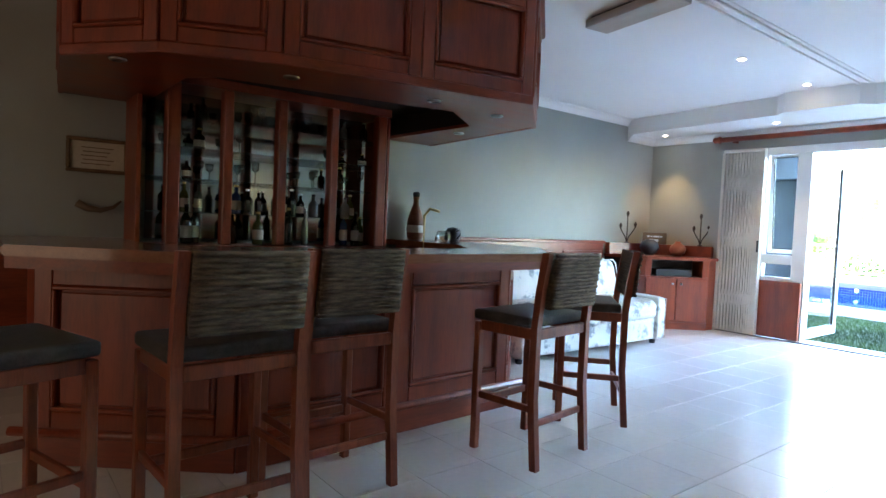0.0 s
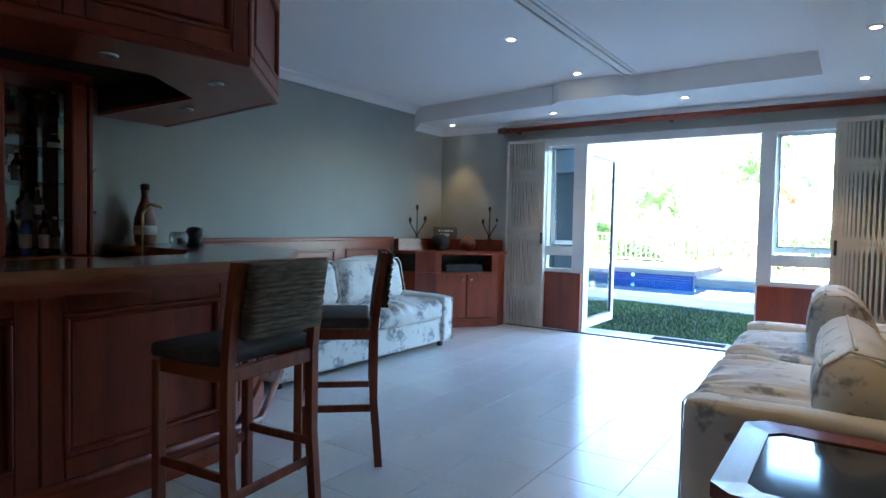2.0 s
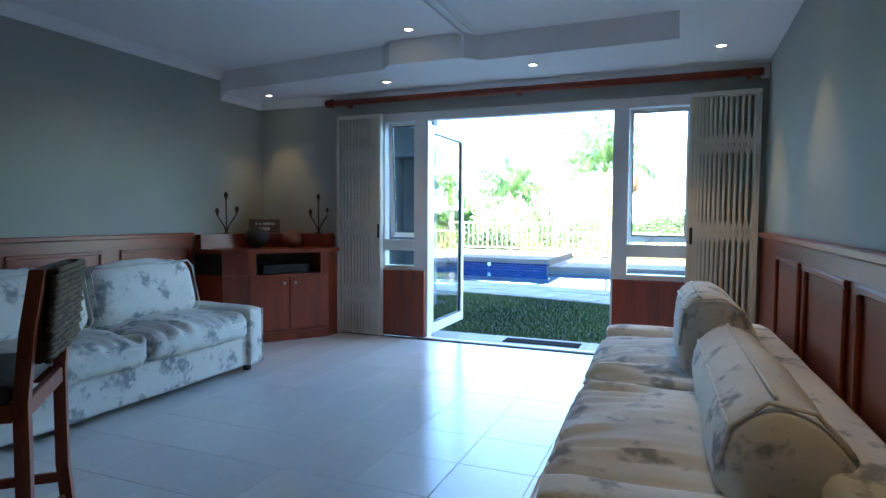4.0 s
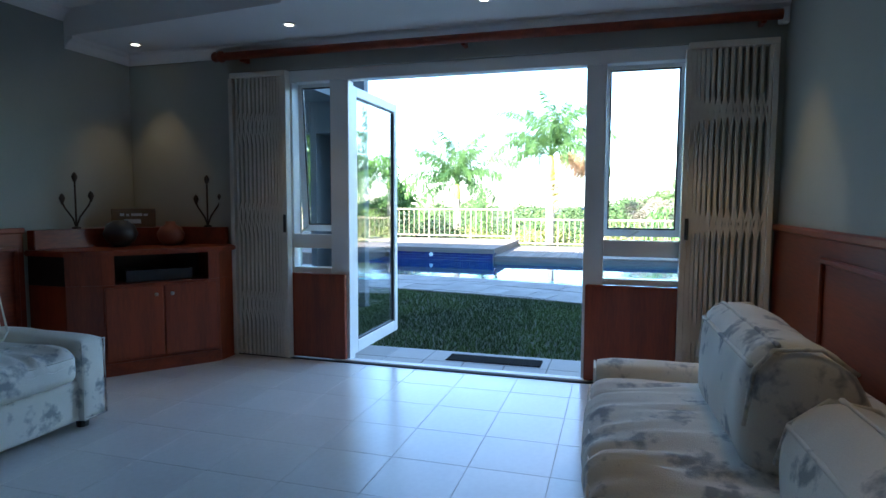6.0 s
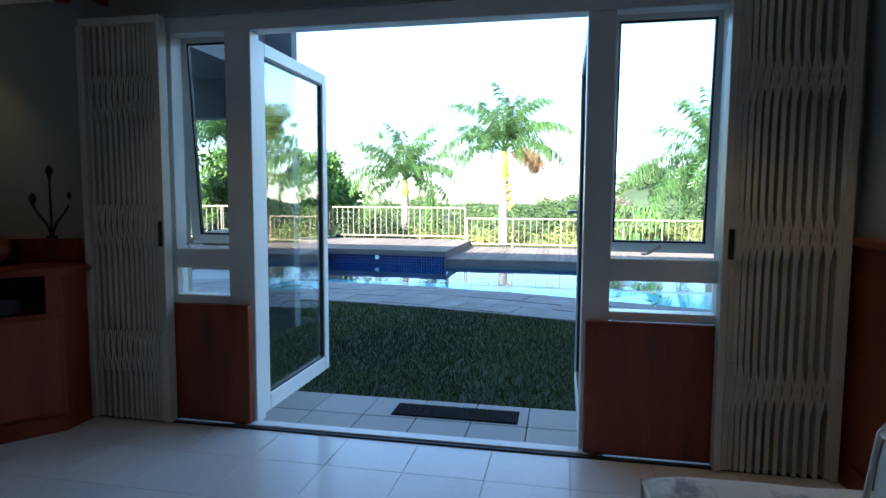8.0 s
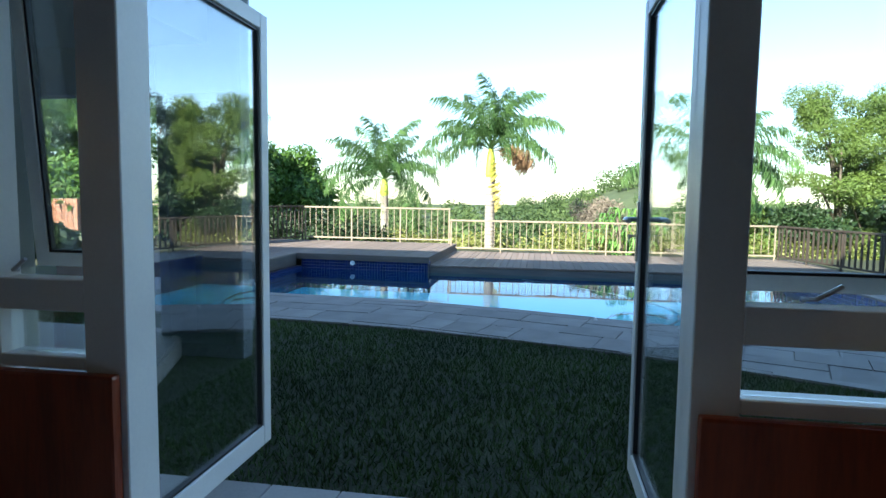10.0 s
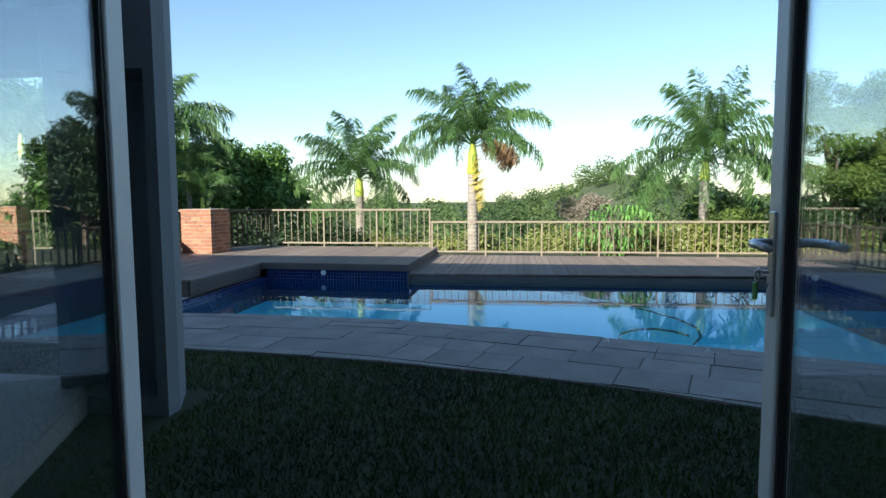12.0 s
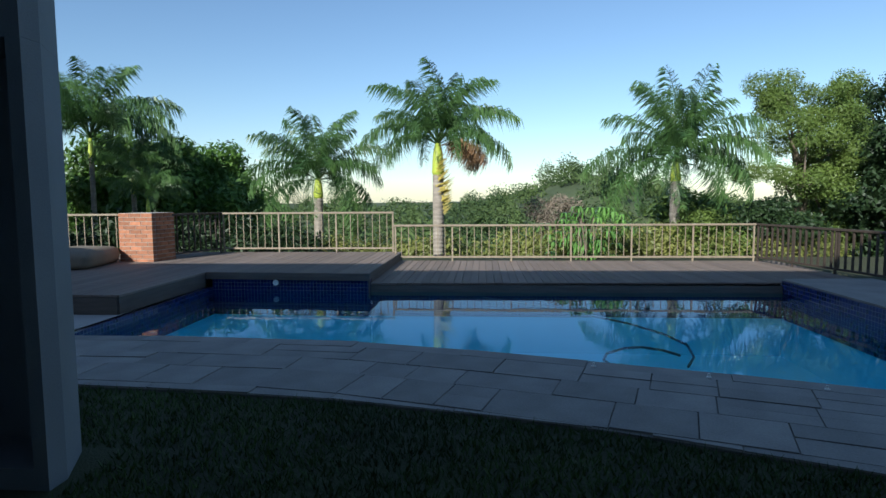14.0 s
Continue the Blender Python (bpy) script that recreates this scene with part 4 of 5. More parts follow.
def sofa(name, label, length, m, bolsters):
    """Local x along the sofa, y from front (0) to the wall side."""
    th = thing(name, label, "sofa", m)
    dp = 0.94
    part("base", puffy(0.02, 0.03, 0.055, length - 0.02, dp, 0.30, 0.025, 0.0, 1), SOFA, th, smooth=True)
    for x in (0.08, length - 0.08):
        for y in (0.1, dp - 0.1):
            part("foot", lathe(bmesh.new(), [(0.03, 0), (0.035, 0.06)], 10, (x, y, 0)), BLACK, th)
    for x0 in (0.0, length - 0.17):
        arm = part("arm", puffy(x0, 0.0, 0.05, x0 + 0.17, dp - 0.02, 0.515, 0.035, 0.008, x0), SOFA, th, smooth=True)
        bm = bmesh.new()
        piping(bm, [(x0 + 0.012, -0.002, 0.07), (x0 + 0.158, -0.002, 0.07), (x0 + 0.158, -0.002, 0.495), (x0 + 0.012, -0.002, 0.495)])
        part("piping", bm, SOFA, arm)
    part("back", puffy(0.06, dp - 0.24, 0.06, length - 0.06, dp + 0.02, 0.60 if bolsters else 0.78, 0.07, 0.01, 3), SOFA, th, smooth=True)
    n = 2
    w = (length - 0.36) / n
    for k in range(n):
        x0 = 0.18 + k * w
        c = part("seat_cushion", puffy(x0 + 0.004, -0.02, 0.29, x0 + w - 0.004, dp - 0.22, 0.47, 0.06, 0.05, 7 * k, 40, 0.036), SOFA, th, smooth=True)
        bm = bmesh.new()
        piping(bm, [(x0 + 0.05, -0.022, 0.435), (x0 + w - 0.05, -0.022, 0.435), (x0 + w - 0.012, 0.03, 0.435), (x0 + w - 0.012, dp - 0.3, 0.435), (x0 + 0.012, dp - 0.3, 0.435), (x0 + 0.012, 0.03, 0.435)])
        part("piping", bm, SOFA, c)
        if bolsters:
            loose_cushion(th, *((0.30, 1.15, TALL) if k == 0 else (1.20, 2.46, TIPPED)), 5 * k)
            continue
        hw, tk = w / 2 - 0.01, 0.12
        bc = part("back_cushion", puffy(-hw, -tk, -0.2, hw, tk, 0.22, tk * 0.9, 0.04, 11 * k, 26, 0.02), SOFA, th, smooth=True)
        for yy in (-tk + 0.012, tk - 0.012):
            part("piping", piping(bmesh.new(), [(-hw + 0.05, yy, -0.185), (hw - 0.05, yy, -0.185), (hw - 0.014, yy, -0.14), (hw - 0.014, yy, 0.16), (hw - 0.05, yy, 0.207), (-hw + 0.05, yy, 0.207), (-hw + 0.014, yy, 0.16), (-hw + 0.014, yy, -0.14)], 0.007), SOFA, bc)
        bc.matrix_basis = pose(x0 + w / 2, dp - 0.34, 0.65, -14)
    return th


sofa("sofa", "pale floral two-seater sofa with plump cushions against the panelled wall", 2.22, pose(4.31, 3.79, 0), 0)
sofa("sofa", "cream floral two-seater sofa with loose bolster cushions", 2.68, pose(6.84, 1.12, 0, 0, 0, 182), 1)


# ---- octagonal side table by the sofa ----
def side_table():
    th = thing("side_table", "mahogany side table with clipped corners and dark glass top", "side table", pose(3.70, 0.46, 0))
    oct_o = [(-0.39, -0.25), (-0.33, -0.31), (0.33, -0.31), (0.39, -0.25), (0.39, 0.25), (0.33, 0.31), (-0.33, 0.31), (-0.39, 0.25)]
    inner = [(x * 0.78, y * 0.72) for x, y in oct_o]
    bm = bmesh.new()
    n = len(oct_o)
    lo, hi = [bm.verts.new((*p, 0.455)) for p in oct_o], [bm.verts.new((*p, 0.5)) for p in oct_o]
    il, ih = [bm.verts.new((*p, 0.455)) for p in inner], [bm.verts.new((*p, 0.492)) for p in inner]
    for i in range(n):
        j = (i + 1) % n
        bm.faces.new((lo[i], lo[j], hi[j], hi[i]))
        bm.faces.new((hi[i], hi[j], ih[j], ih[i]))
        bm.faces.new((ih[i], ih[j], il[j], il[i]))
        bm.faces.new((il[i], il[j], lo[j], lo[i]))
    part("top_frame", bm, WOODX, th)
    part("glass_top", prism(bmesh.new(), inner, 0.468, 0.486), mat("smoked_glass", (0.03, 0.035, 0.04), None, 0.04, 4, 30, 0, spec=0.9), th, "dark reflective glass inset")
    part("apron", prism(bmesh.new(), [(x * 0.9, y * 0.88) for x, y in oct_o], 0.36, 0.454), WOODX, th)
    for sx in (-1, 1):
        for sy in (-1, 1):
            part("leg", B((sx * 0.31 - 0.035, sy * 0.23 - 0.035, 0, sx * 0.31 + 0.035, sy * 0.23 + 0.035, 0.36), bev=0.008), WOOD, th)
    part("lower_shelf", prism(bmesh.new(), [(x * 0.8, y * 0.76) for x, y in oct_o], 0.12, 0.14), WOODX, th)


side_table()


# ---- corner cabinet with ornaments ----
def corner_cabinet():
    th = thing("corner_cabinet", "dark mahogany corner cabinet with open slot and two doors", "cabinet")
    plan = [(7.10, YL - 0.03), (7.10, 4.72), (7.22, 4.52), (7.86, 4.03), (8.02, 4.03), (XW - 0.004, 4.06), (XW - 0.004, YL - 0.03)]
    part("body", prism(bmesh.new(), plan, 0.0, 0.66), WOOD, th)
    # open slot between two uprights
    a, b = Vector((7.22, 4.52)), Vector((7.86, 4.03))
    d = (b - a).normalized()
    n = Vector((-d.y, d.x))
    # slot back is not wood-coloured: its shade is painted in near-black
    part("slot_back", prism(bmesh.new(), [(7.10, YL - 0.03), (7.10, 4.72), tuple(a + n * 0.3), tuple(b + n * 0.3), (8.02, 4.3), (XW - 0.004, 4.3), (XW - 0.004, YL - 0.03)], 0.661, 0.87), SHADE, th, "inside of the slot, coloured near-black as shade")
    part("upright", prism(bmesh.new(), [tuple(a), tuple(a + d * 0.08), tuple(a + d * 0.08 + n * 0.3), tuple(a + n * 0.3), (7.10, 4.72)][::-1], 0.661, 0.87), WOOD, th)
    part("upright", prism(bmesh.new(), [tuple(b - d * 0.08), tuple(b), (8.02, 4.03), (XW - 0.004, 4.06), (XW - 0.004, 4.299), (8.02, 4.299), tuple(b - d * 0.08 + n * 0.3)], 0.661, 0.87), WOOD, th)
    part("recorder", prism(bmesh.new(), [tuple(a + d * 0.16 + n * 0.05), tuple(a + d * 0.62 + n * 0.05), tuple(a + d * 0.62 + n * 0.28), tuple(a + d * 0.16 + n * 0.28)], 0.664, 0.75, 0.004), BLACK, th, "flat black media player")
    part("top", prism(bmesh.new(), [(7.07, YL - 0.03), (7.07, 4.70), (7.19, 4.49), (7.85, 3.995), (8.02, 3.995), (XW - 0.004, 4.03), (XW - 0.004, YL - 0.03)], 0.871, 0.91, 0.008), WOODX, th)
    part("plinth", prism(bmesh.new(), [tuple(a - n * 0.012), tuple(b - n * 0.012), tuple(b + n * 0.02), tuple(a + n * 0.02)], 0.0, 0.09), WOODX, th)
    w = 0.39
    ang = math.degrees(math.atan2(d.y, d.x))
    for k in range(2):
        o = a + d * (0.012 + k * w)
        dr = part("door", B((0, -0.018, 0.11, w - 0.008, -0.001, 0.64), bev=0.005), WOOD, th)
        dr.matrix_basis = pose(o.x, o.y, 0, 0, 0, ang)
        kx = w - 0.06 if k == 0 else 0.05
        kn = part("knob", lathe(bmesh.new(), [(0.006, 0), (0.006, 0.012), (0.014, 0.018), (0.014, 0.026), (0.006, 0.03)], 12), STEEL, dr, "small pale knob", True)
        kn.matrix_basis = pose(kx, -0.018, 0.575, 90)
    # raised ledge behind, at dado height
    part("ledge", prism(bmesh.new(), [(7.10, YL - 0.03), (7.10, 4.98), (7.55, 4.86), (7.95, 4.5), (8.06, 4.12), (XW - 0.004, 4.12), (XW - 0.004, YL - 0.03)], 0.911, 1.05, 0.006), WOODX, th, "raised mahogany ledge")


corner_cabinet()
BRONZE = mat("dark_bronze", (0.05, 0.04, 0.035), None, 0.45, 8, 60, 0.2, metal=0.5)
for x, y in ((7.42, 4.95), (8.06, 4.28)):
    fs = thing("flower_sculpture", "dark metal arum lily sculpture on the cabinet", "ornament", pose(x, y, 1.051), "lily sculptures on the cabinet")
    part("foot", lathe(bmesh.new(), [(0.03, 0), (0.03, 0.012), (0.008, 0.02)], 12), BRONZE, fs)
    for dx, dy, h, bend in ((0.0, 0.0, 0.36, 0.012), (-0.05, 0.05, 0.2, -0.05), (0.06, -0.06, 0.22, 0.05)):
        st = part("stem", tube(bmesh.new(), [(0, 0, 0.01), (dx * 0.3, dy * 0.3, h * 0.4), (dx, dy, h * 0.8), (dx * 1.2, dy * 1.2, h)], 0.007, 6), BRONZE, fs, smooth=True)
        part("bloom", lathe(bmesh.new(), [(0.004, 0), (0.012, 0.02), (0.022, 0.05), (0.012, 0.075), (0.002, 0.085)], 8, (dx * 1.2, dy * 1.2, h - 0.02)), BRONZE, st, "", True)
POTB = mat("black_pot", (0.035, 0.03, 0.028), None, 0.35, 6, 50, 0.2)
POTR = mat("red_clay_pot", (0.28, 0.08, 0.045), None, 0.35, 6, 50, 0.2)
tagged(part("clay_pot", lathe(bmesh.new(), [(0.05, 0), (0.1, 0.04), (0.125, 0.1), (0.1, 0.165), (0.06, 0.19), (0.055, 0.2)], 20, (7.60, 4.72, 0.911)), POTB, smooth=True), "round black clay pot on the corner cabinet", "pot")
tagged(part("clay_pot", lathe(bmesh.new(), [(0.05, 0), (0.09, 0.04), (0.105, 0.09), (0.08, 0.14), (0.04, 0.165), (0.035, 0.19)], 20, (7.84, 4.46, 0.911)), POTR, smooth=True), "round red-brown clay pot on the corner cabinet", "pot")
sg = thing("sign_board", "small wooden sign with pale lettering", "sign", pose(7.80, 4.78, 1.051, 0, 0, -38))
part("board", B((-0.16, -0.01, 0, 0.16, 0.01, 0.15), bev=0.004), mat("sign_wood", (0.2, 0.13, 0.07), None, 0.6, 6, 50, 0.2), sg)
for k, (xa, xb, z, hgt) in enumerate(((-0.1, -0.07, 0.09, 0.022), (-0.055, -0.035, 0.09, 0.018), (-0.02, 0.06, 0.09, 0.022), (0.07, 0.1, 0.09, 0.018), (-0.07, 0.05, 0.03, 0.034))):
    part("lettering", B((xa, -0.0125, z, xb, -0.0105, z + hgt)), WHITE, sg, "faint pale lettering")


# ---- outside: ground, lawn, pool ----
ZG, ZP, ZWAT, ZD, ZDH = -0.17, -0.14, -0.20, -0.05, 0.12
NEAR = [(14.74, 6.70), (14.74, 5.40), (14.57, 3.23), (14.34, 2.40), (14.12, 1.63), (13.68, 0.26), (13.36, -0.68), (12.95, -1.75), (12.50, -2.87)]
XF, XH = 18.32, 18.26      # far edge under the low and under the high deck
POOL = NEAR + [(XF, -2.87), (XF, 3.90), (XH, 3.90), (18.40, 6.72)]


def sheet_with_hole(name, outer, hole, z, material, label, category):
    bm = bmesh.new()
    edges = []
    for loop in (outer, hole):
        vs = [bm.verts.new((x, y, z)) for x, y in loop]
        edges += [bm.edges.new((vs[i], vs[(i + 1) % len(vs)])) for i in range(len(vs))]
    bmesh.ops.triangle_fill(bm, use_beauty=True, use_dissolve=False, edges=edges)
    for f in bm.faces:
        if f.normal.z < 0:
            f.normal_flip()
    me = bpy.data.meshes.new(name)
    bm.to_mesh(me)
    bm.free()
    me.materials.append(material)
    return tagged(new(name, me), label, category, kind="structure")


sheet_with_hole("ground", [(-60, -60), (24.0, -60), (24.0, 60), (-60, 60)], POOL, ZG, SOIL, "grassy earth round the house and pool", "ground")


def pool_basin():
    bm = bmesh.new()
    lo = [bm.verts.new((x, y, -1.25)) for x, y in POOL]
    hi = [bm.verts.new((x, y, ZP - 0.03)) for x, y in POOL]
    bm.faces.new(lo)
    for i in range(len(POOL)):
        j = (i + 1) % len(POOL)
        bm.faces.new((lo[i], lo[j], hi[j], hi[i]))
    me = bpy.data.meshes.new("pool_basin")
    bm.to_mesh(me)
    bm.free()
    me.materials.append(POOLP)
    return tagged(new("pool_basin", me), "pale blue plastered swimming pool basin", "swimming pool", kind="structure")


pool_basin()
bm = bmesh.new()
bm.faces.new([bm.verts.new((x, y, ZWAT)) for x, y in POOL][::1])
wt = structure("water", bm, WATER, "still clear blue pool water", "water")
wt.visible_shadow = False
# mosaic band at the waterline, round the pool
bm = bmesh.new()
ring = [Vector((*p, 0)) for p in POOL]
for i in range(len(ring)):
    a, b = ring[i], ring[(i + 1) % len(ring)]
    top = {8: 0.0, 9: ZD - 0.1, 10: ZD - 0.1, 11: ZDH - 0.10, 12: ZP + 0.0}.get(i, ZP - 0.03)
    c = Vector((16.6, 1.2, 0))
    n = (b - a).cross(Vector((0, 0, 1))).normalized()
    if n.dot(c - a) < 0:
        n = -n
    q = [a + n * 0.02, b + n * 0.02, b - n * 0.10, a - n * 0.10]
    prism(bm, [(v.x, v.y) for v in q], -0.62, top)
structure("pool_mosaic", bm, MOSAIC, "dark blue glass mosaic band at the waterline", "tiles")
# return jet and pool hose
jt = thing("pool_inlet", "round white pool inlet fitting in the mosaic", "pool inlet", pose(18.305, 5.56, -0.055, 0, -90, 3))
part("ring", lathe(bmesh.new(), [(0.05, 0), (0.05, 0.015), (0.03, 0.02), (0.028, 0.005)], 16), WHITE, jt, smooth=True)
HOSE = mat("hose_plastic", (0.06, 0.09, 0.13), None, 0.5, 5, 40, 0.1)
for run in ([(17.9, 2.0), (17.2, 1.2), (16.6, 0.62), (16.0, 0.15), (15.4, -0.12), (14.9, -0.22), (14.4, -0.12), (14.05, 0.05)], [(14.12, 0.78), (14.25, 0.80), (14.5, 0.72), (14.72, 0.50), (14.78, 0.30), (14.65, 0.10), (14.45, 0.0)]):
    tagged(part("pool_hose", tube(bmesh.new(), [(x, y, ZWAT - 0.03) for x, y in run], 0.014, 6), HOSE, smooth=True), "thin dark pool cleaner hose drifting in the water", "pool hose")
for k in range(3):
    structure("pool_step", B((12.4, -2.86, -1.3, 13.45 + 0.35 * k, -1.1 + 0.28 * k, -0.36 - 0.22 * k)), POOLP, "pale blue pool step under water", "step")
    structure("step_edge", B((13.452 + 0.35 * k, -2.86, -0.42 - 0.22 * k, 13.47 + 0.35 * k, -1.1 + 0.28 * k, -0.358 - 0.22 * k)), MOSAIC, "dark blue mosaic edge of the pool step", "step")


for y in (1.0, 0.1, -0.7, -1.5):
    xx = float(np.interp(y, [p[1] for p in NEAR[::-1]], [p[0] for p in NEAR[::-1]])) - 0.22
    cl = thing("cover_stud", "small white pool cover stud in the paving", "pool fitting", pose(xx, y, ZP), "pool cover studs")
    part("stud", lathe(bmesh.new(), [(0.022, 0), (0.022, 0.008), (0.01, 0.014), (0.01, 0.03), (0.014, 0.034)], 10), WHITE, cl, smooth=True)

# ---- decks ----
def deck(name, label, z, y0, y1, inside):
    th = thing(name, label, "deck", kind="structure")
    y = y0
    w = 0.138
    k = 0
    while y < y1:
        xa, xb = inside(y + w / 2)
        bm = B((0, 0, -0.03, xb - xa, w - 0.006, 0), bev=0.004)
        ob = part("plank", bm, DECK, th)
        ob.matrix_basis = pose(xa, y, z + 0.0015 * ((k * 7) % 3))
        y += w
        k += 1
    return th


d1 = deck("deck_high", "raised grey-brown timber deck beyond the pool", ZDH, 3.93, 10.4, lambda y: ((18.22 + 0.06 * (y - 3.93)) if y < 6.85 else 15.9, 22.25))
part("fascia", B((18.20, 3.905, -0.3, 22.2, 3.928, ZDH - 0.001)), DECKX, d1, "weathered end board, coloured darker for its shade")
part("fascia", prism(bmesh.new(), [(18.175, 3.9), (18.215, 3.9), (18.395, 6.86), (18.355, 6.86)], ZDH - 0.12, ZDH - 0.002), DECKX, d1, "weathered edge board, coloured darker for the overhang's shade")
part("fascia", B((15.9, 6.832, -0.138, 18.35, 6.858, ZDH - 0.002)), DECKX, d1, "weathered edge board, coloured darker for the overhang's shade")
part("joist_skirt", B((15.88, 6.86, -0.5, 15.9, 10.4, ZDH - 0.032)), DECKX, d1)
d2 = deck("deck_low", "lower grey-brown timber deck along the pool", ZD, -4.4, 3.90, lambda y: (18.26 + (3.9 - y) * 0.03, 21.9))
# dark board run down to the water, standing also for the shadow below
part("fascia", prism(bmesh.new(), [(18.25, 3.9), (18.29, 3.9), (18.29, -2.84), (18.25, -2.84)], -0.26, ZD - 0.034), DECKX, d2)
structure("pool_coping", prism(bmesh.new(), [(12.2, -2.88), (18.42, -2.88), (18.50, -4.38), (12.0, -4.38)], -0.3, 0.02, 0.02), SLAB, "grey raised coping beside the pool", "coping")
structure("pool_ledge", prism(bmesh.new(), [(14.76, 6.74), (18.3, 6.76), (15.86, 6.83), (15.86, 8.6), (14.3, 8.4)], -0.3, ZP), PATIO, "pale paved ledge beside the pool", "coping")


# ---- railings ----
def railing(name, a, b, z0, z1, posts, paint=None, bw=0.007, label="brown metal balustrade with thin upright bars"):
    RAILP = paint or RAIL
    th = thing(name, label, "balustrade")
    A, Bv = Vector(a), Vector(b)
    d = Bv - A
    ln, ang = d.length, math.degrees(math.atan2(d.y, d.x))
    th.matrix_basis = pose(A.x, A.y, 0, 0, 0, ang)
    part("top_rail", B((0, -0.04, z1 - 0.045, ln, 0.04, z1), bev=0.006), RAILP, th)
    part("bottom_rail", B((0, -0.02, z0 + 0.08, ln, 0.02, z0 + 0.12), bev=0.004), RAILP, th)
    me = mesh_from(B((-bw, -bw, z0 + 0.12, bw, bw, z1 - 0.045)), "bar", RAILP)
    n = int(ln / 0.165)
    for k in range(1, n):
        ob = new("bar", me)
        ob.parent = th
        ob.matrix_basis = pose(ln * k / n, 0, 0)
    pm = mesh_from(B((-0.018, -0.018, z0 - 0.35, 0.018, 0.018, z1 - 0.046), bev=0.003), "post", RAILP)
    for k in range(posts + 1):
        ob = new("post", pm)
        ob.parent = th
        ob.matrix_basis = pose(min(max(ln * k / posts, 0.03), ln - 0.03), 0, 0)


railing("balustrade", (22.1, 8.19), (22.1, 4.07), ZDH, 1.075, 3)
railing("balustrade", (21.75, 4.02), (21.75, -3.93), ZD, 0.785, 6)
# these two runs stand in shade, which is put into their dark colour
railing("balustrade", (21.75, -3.97), (16.2, -4.95), ZD, 0.785, 5, RAIL_SHADE, 0.016, "timber balustrade with upright bars, coloured dark for the shade on it")
railing("balustrade", (20.62, 8.66), (22.06, 8.21), ZDH, 1.085, 1, RAIL_SHADE, 0.014, "timber balustrade with upright bars, coloured dark for the shade on it")
railing("balustrade", (20.1, 13.2), (20.4, 9.55), ZDH, 1.10, 3)


def brick_pier(x, y, w, d, z0, z1, ang):
    th = thing("brick_pier", "square red face-brick pier with pale mortar joints", "pier", pose(x, y, 0, 0, 0, ang))
    part("mortar_core", B((-w / 2 + 0.008, -d / 2 + 0.008, z0, w / 2 - 0.008, d / 2 - 0.008, z1 - 0.004)), MORTAR, th)
    L, H, J = 0.222, 0.073, 0.012
    half = mesh_from(B((-L / 2, -0.052, 0, L / 2, 0.052, H), bev=0.004), "brick", BRICK)
    rows = int((z1 - z0) / (H + J))
    for r in range(rows):
        z = z1 - (r + 1) * (H + J)
        for s in (-1, 1):
            for span, turn in ((w, 0), (d - 0.21, 90)):
                n = max(1, round(span / (L + J)))
                step = span / n
                cuts = [0.0] + [step * (k + (0.5 if r % 2 else 1.0)) for k in range(n if r % 2 else n - 1)] + [span]
                for u0, u1 in zip(cuts, cuts[1:]):
                    u = -span / 2 + (u0 + u1) / 2
                    ob = new("brick", half)
                    ob.parent = th
                    place = pose(u, s * (d / 2 - 0.05), z) if turn == 0 else pose(s * (w / 2 - 0.05), u, z, 0, 0, 90)
                    ob.matrix_basis = place @ Matrix.Diagonal(((u1 - u0 - J) / L, 1, 1, 1))


brick_pier(20.40, 9.05, 0.80, 0.70, -0.2, 1.12, 82)
brick_pier(20.14, 14.85, 0.4, 2.6, -0.2, 1.2, 4)


def covered_seat():
    th = thing("covered_lounger", "low sun lounger under a grey-brown fitted cover", "garden seat", pose(19.25, 9.85, ZDH, 0, 0, 12))
    part("cover", puffy(-0.8, -0.55, 0.0, 0.8, 0.55, 0.32, 0.12, 0.06, 4, 10), mat("canvas_cover", (0.20, 0.17, 0.13), None, 0.85, 4, 70, 0.3), th, smooth=True)


covered_seat()


# ---- house outside ----
# last box is an unseen end wall, added to block sky light
structure("house_upper", B((-9, -14, 3.2, 8.34, 16, 6.2), (-9, -14, -0.2, 8.34, YR - 0.21, 3.2), (-9, YL + 0.21, -0.2, 8.34, 16, 3.2), (-9, YR - 0.205, -0.2, -8.8, YL + 0.205, 3.195)), OUTWALL, "grey plastered upper storey of the house, with an unseen light-blocking end wall", "house wall")
structure("roof_slab", B((-9.4, -14.4, 6.2, 8.75, 16.4, 6.42)), OUTWALL, "flat grey roof slab", "roof")
structure("veranda_floor", prism(bmesh.new(), [(8.37, 4.22), (9.6, 4.22), (11.29, 4.9), (11.6, 5.25), (11.6, 9.0), (8.37, 9.0)], -0.3, 0.0, 0.02), PATIO, "pale smooth veranda floor", "floor")
structure("veranda_roof", B((8.37, 4.6, 2.62, 11.29, 12.0, 3.2), (11.30, 5.12, 2.2, 11.48, 12.0, 3.2)), OUTWALL, "grey veranda slab and edge beam", "roof")


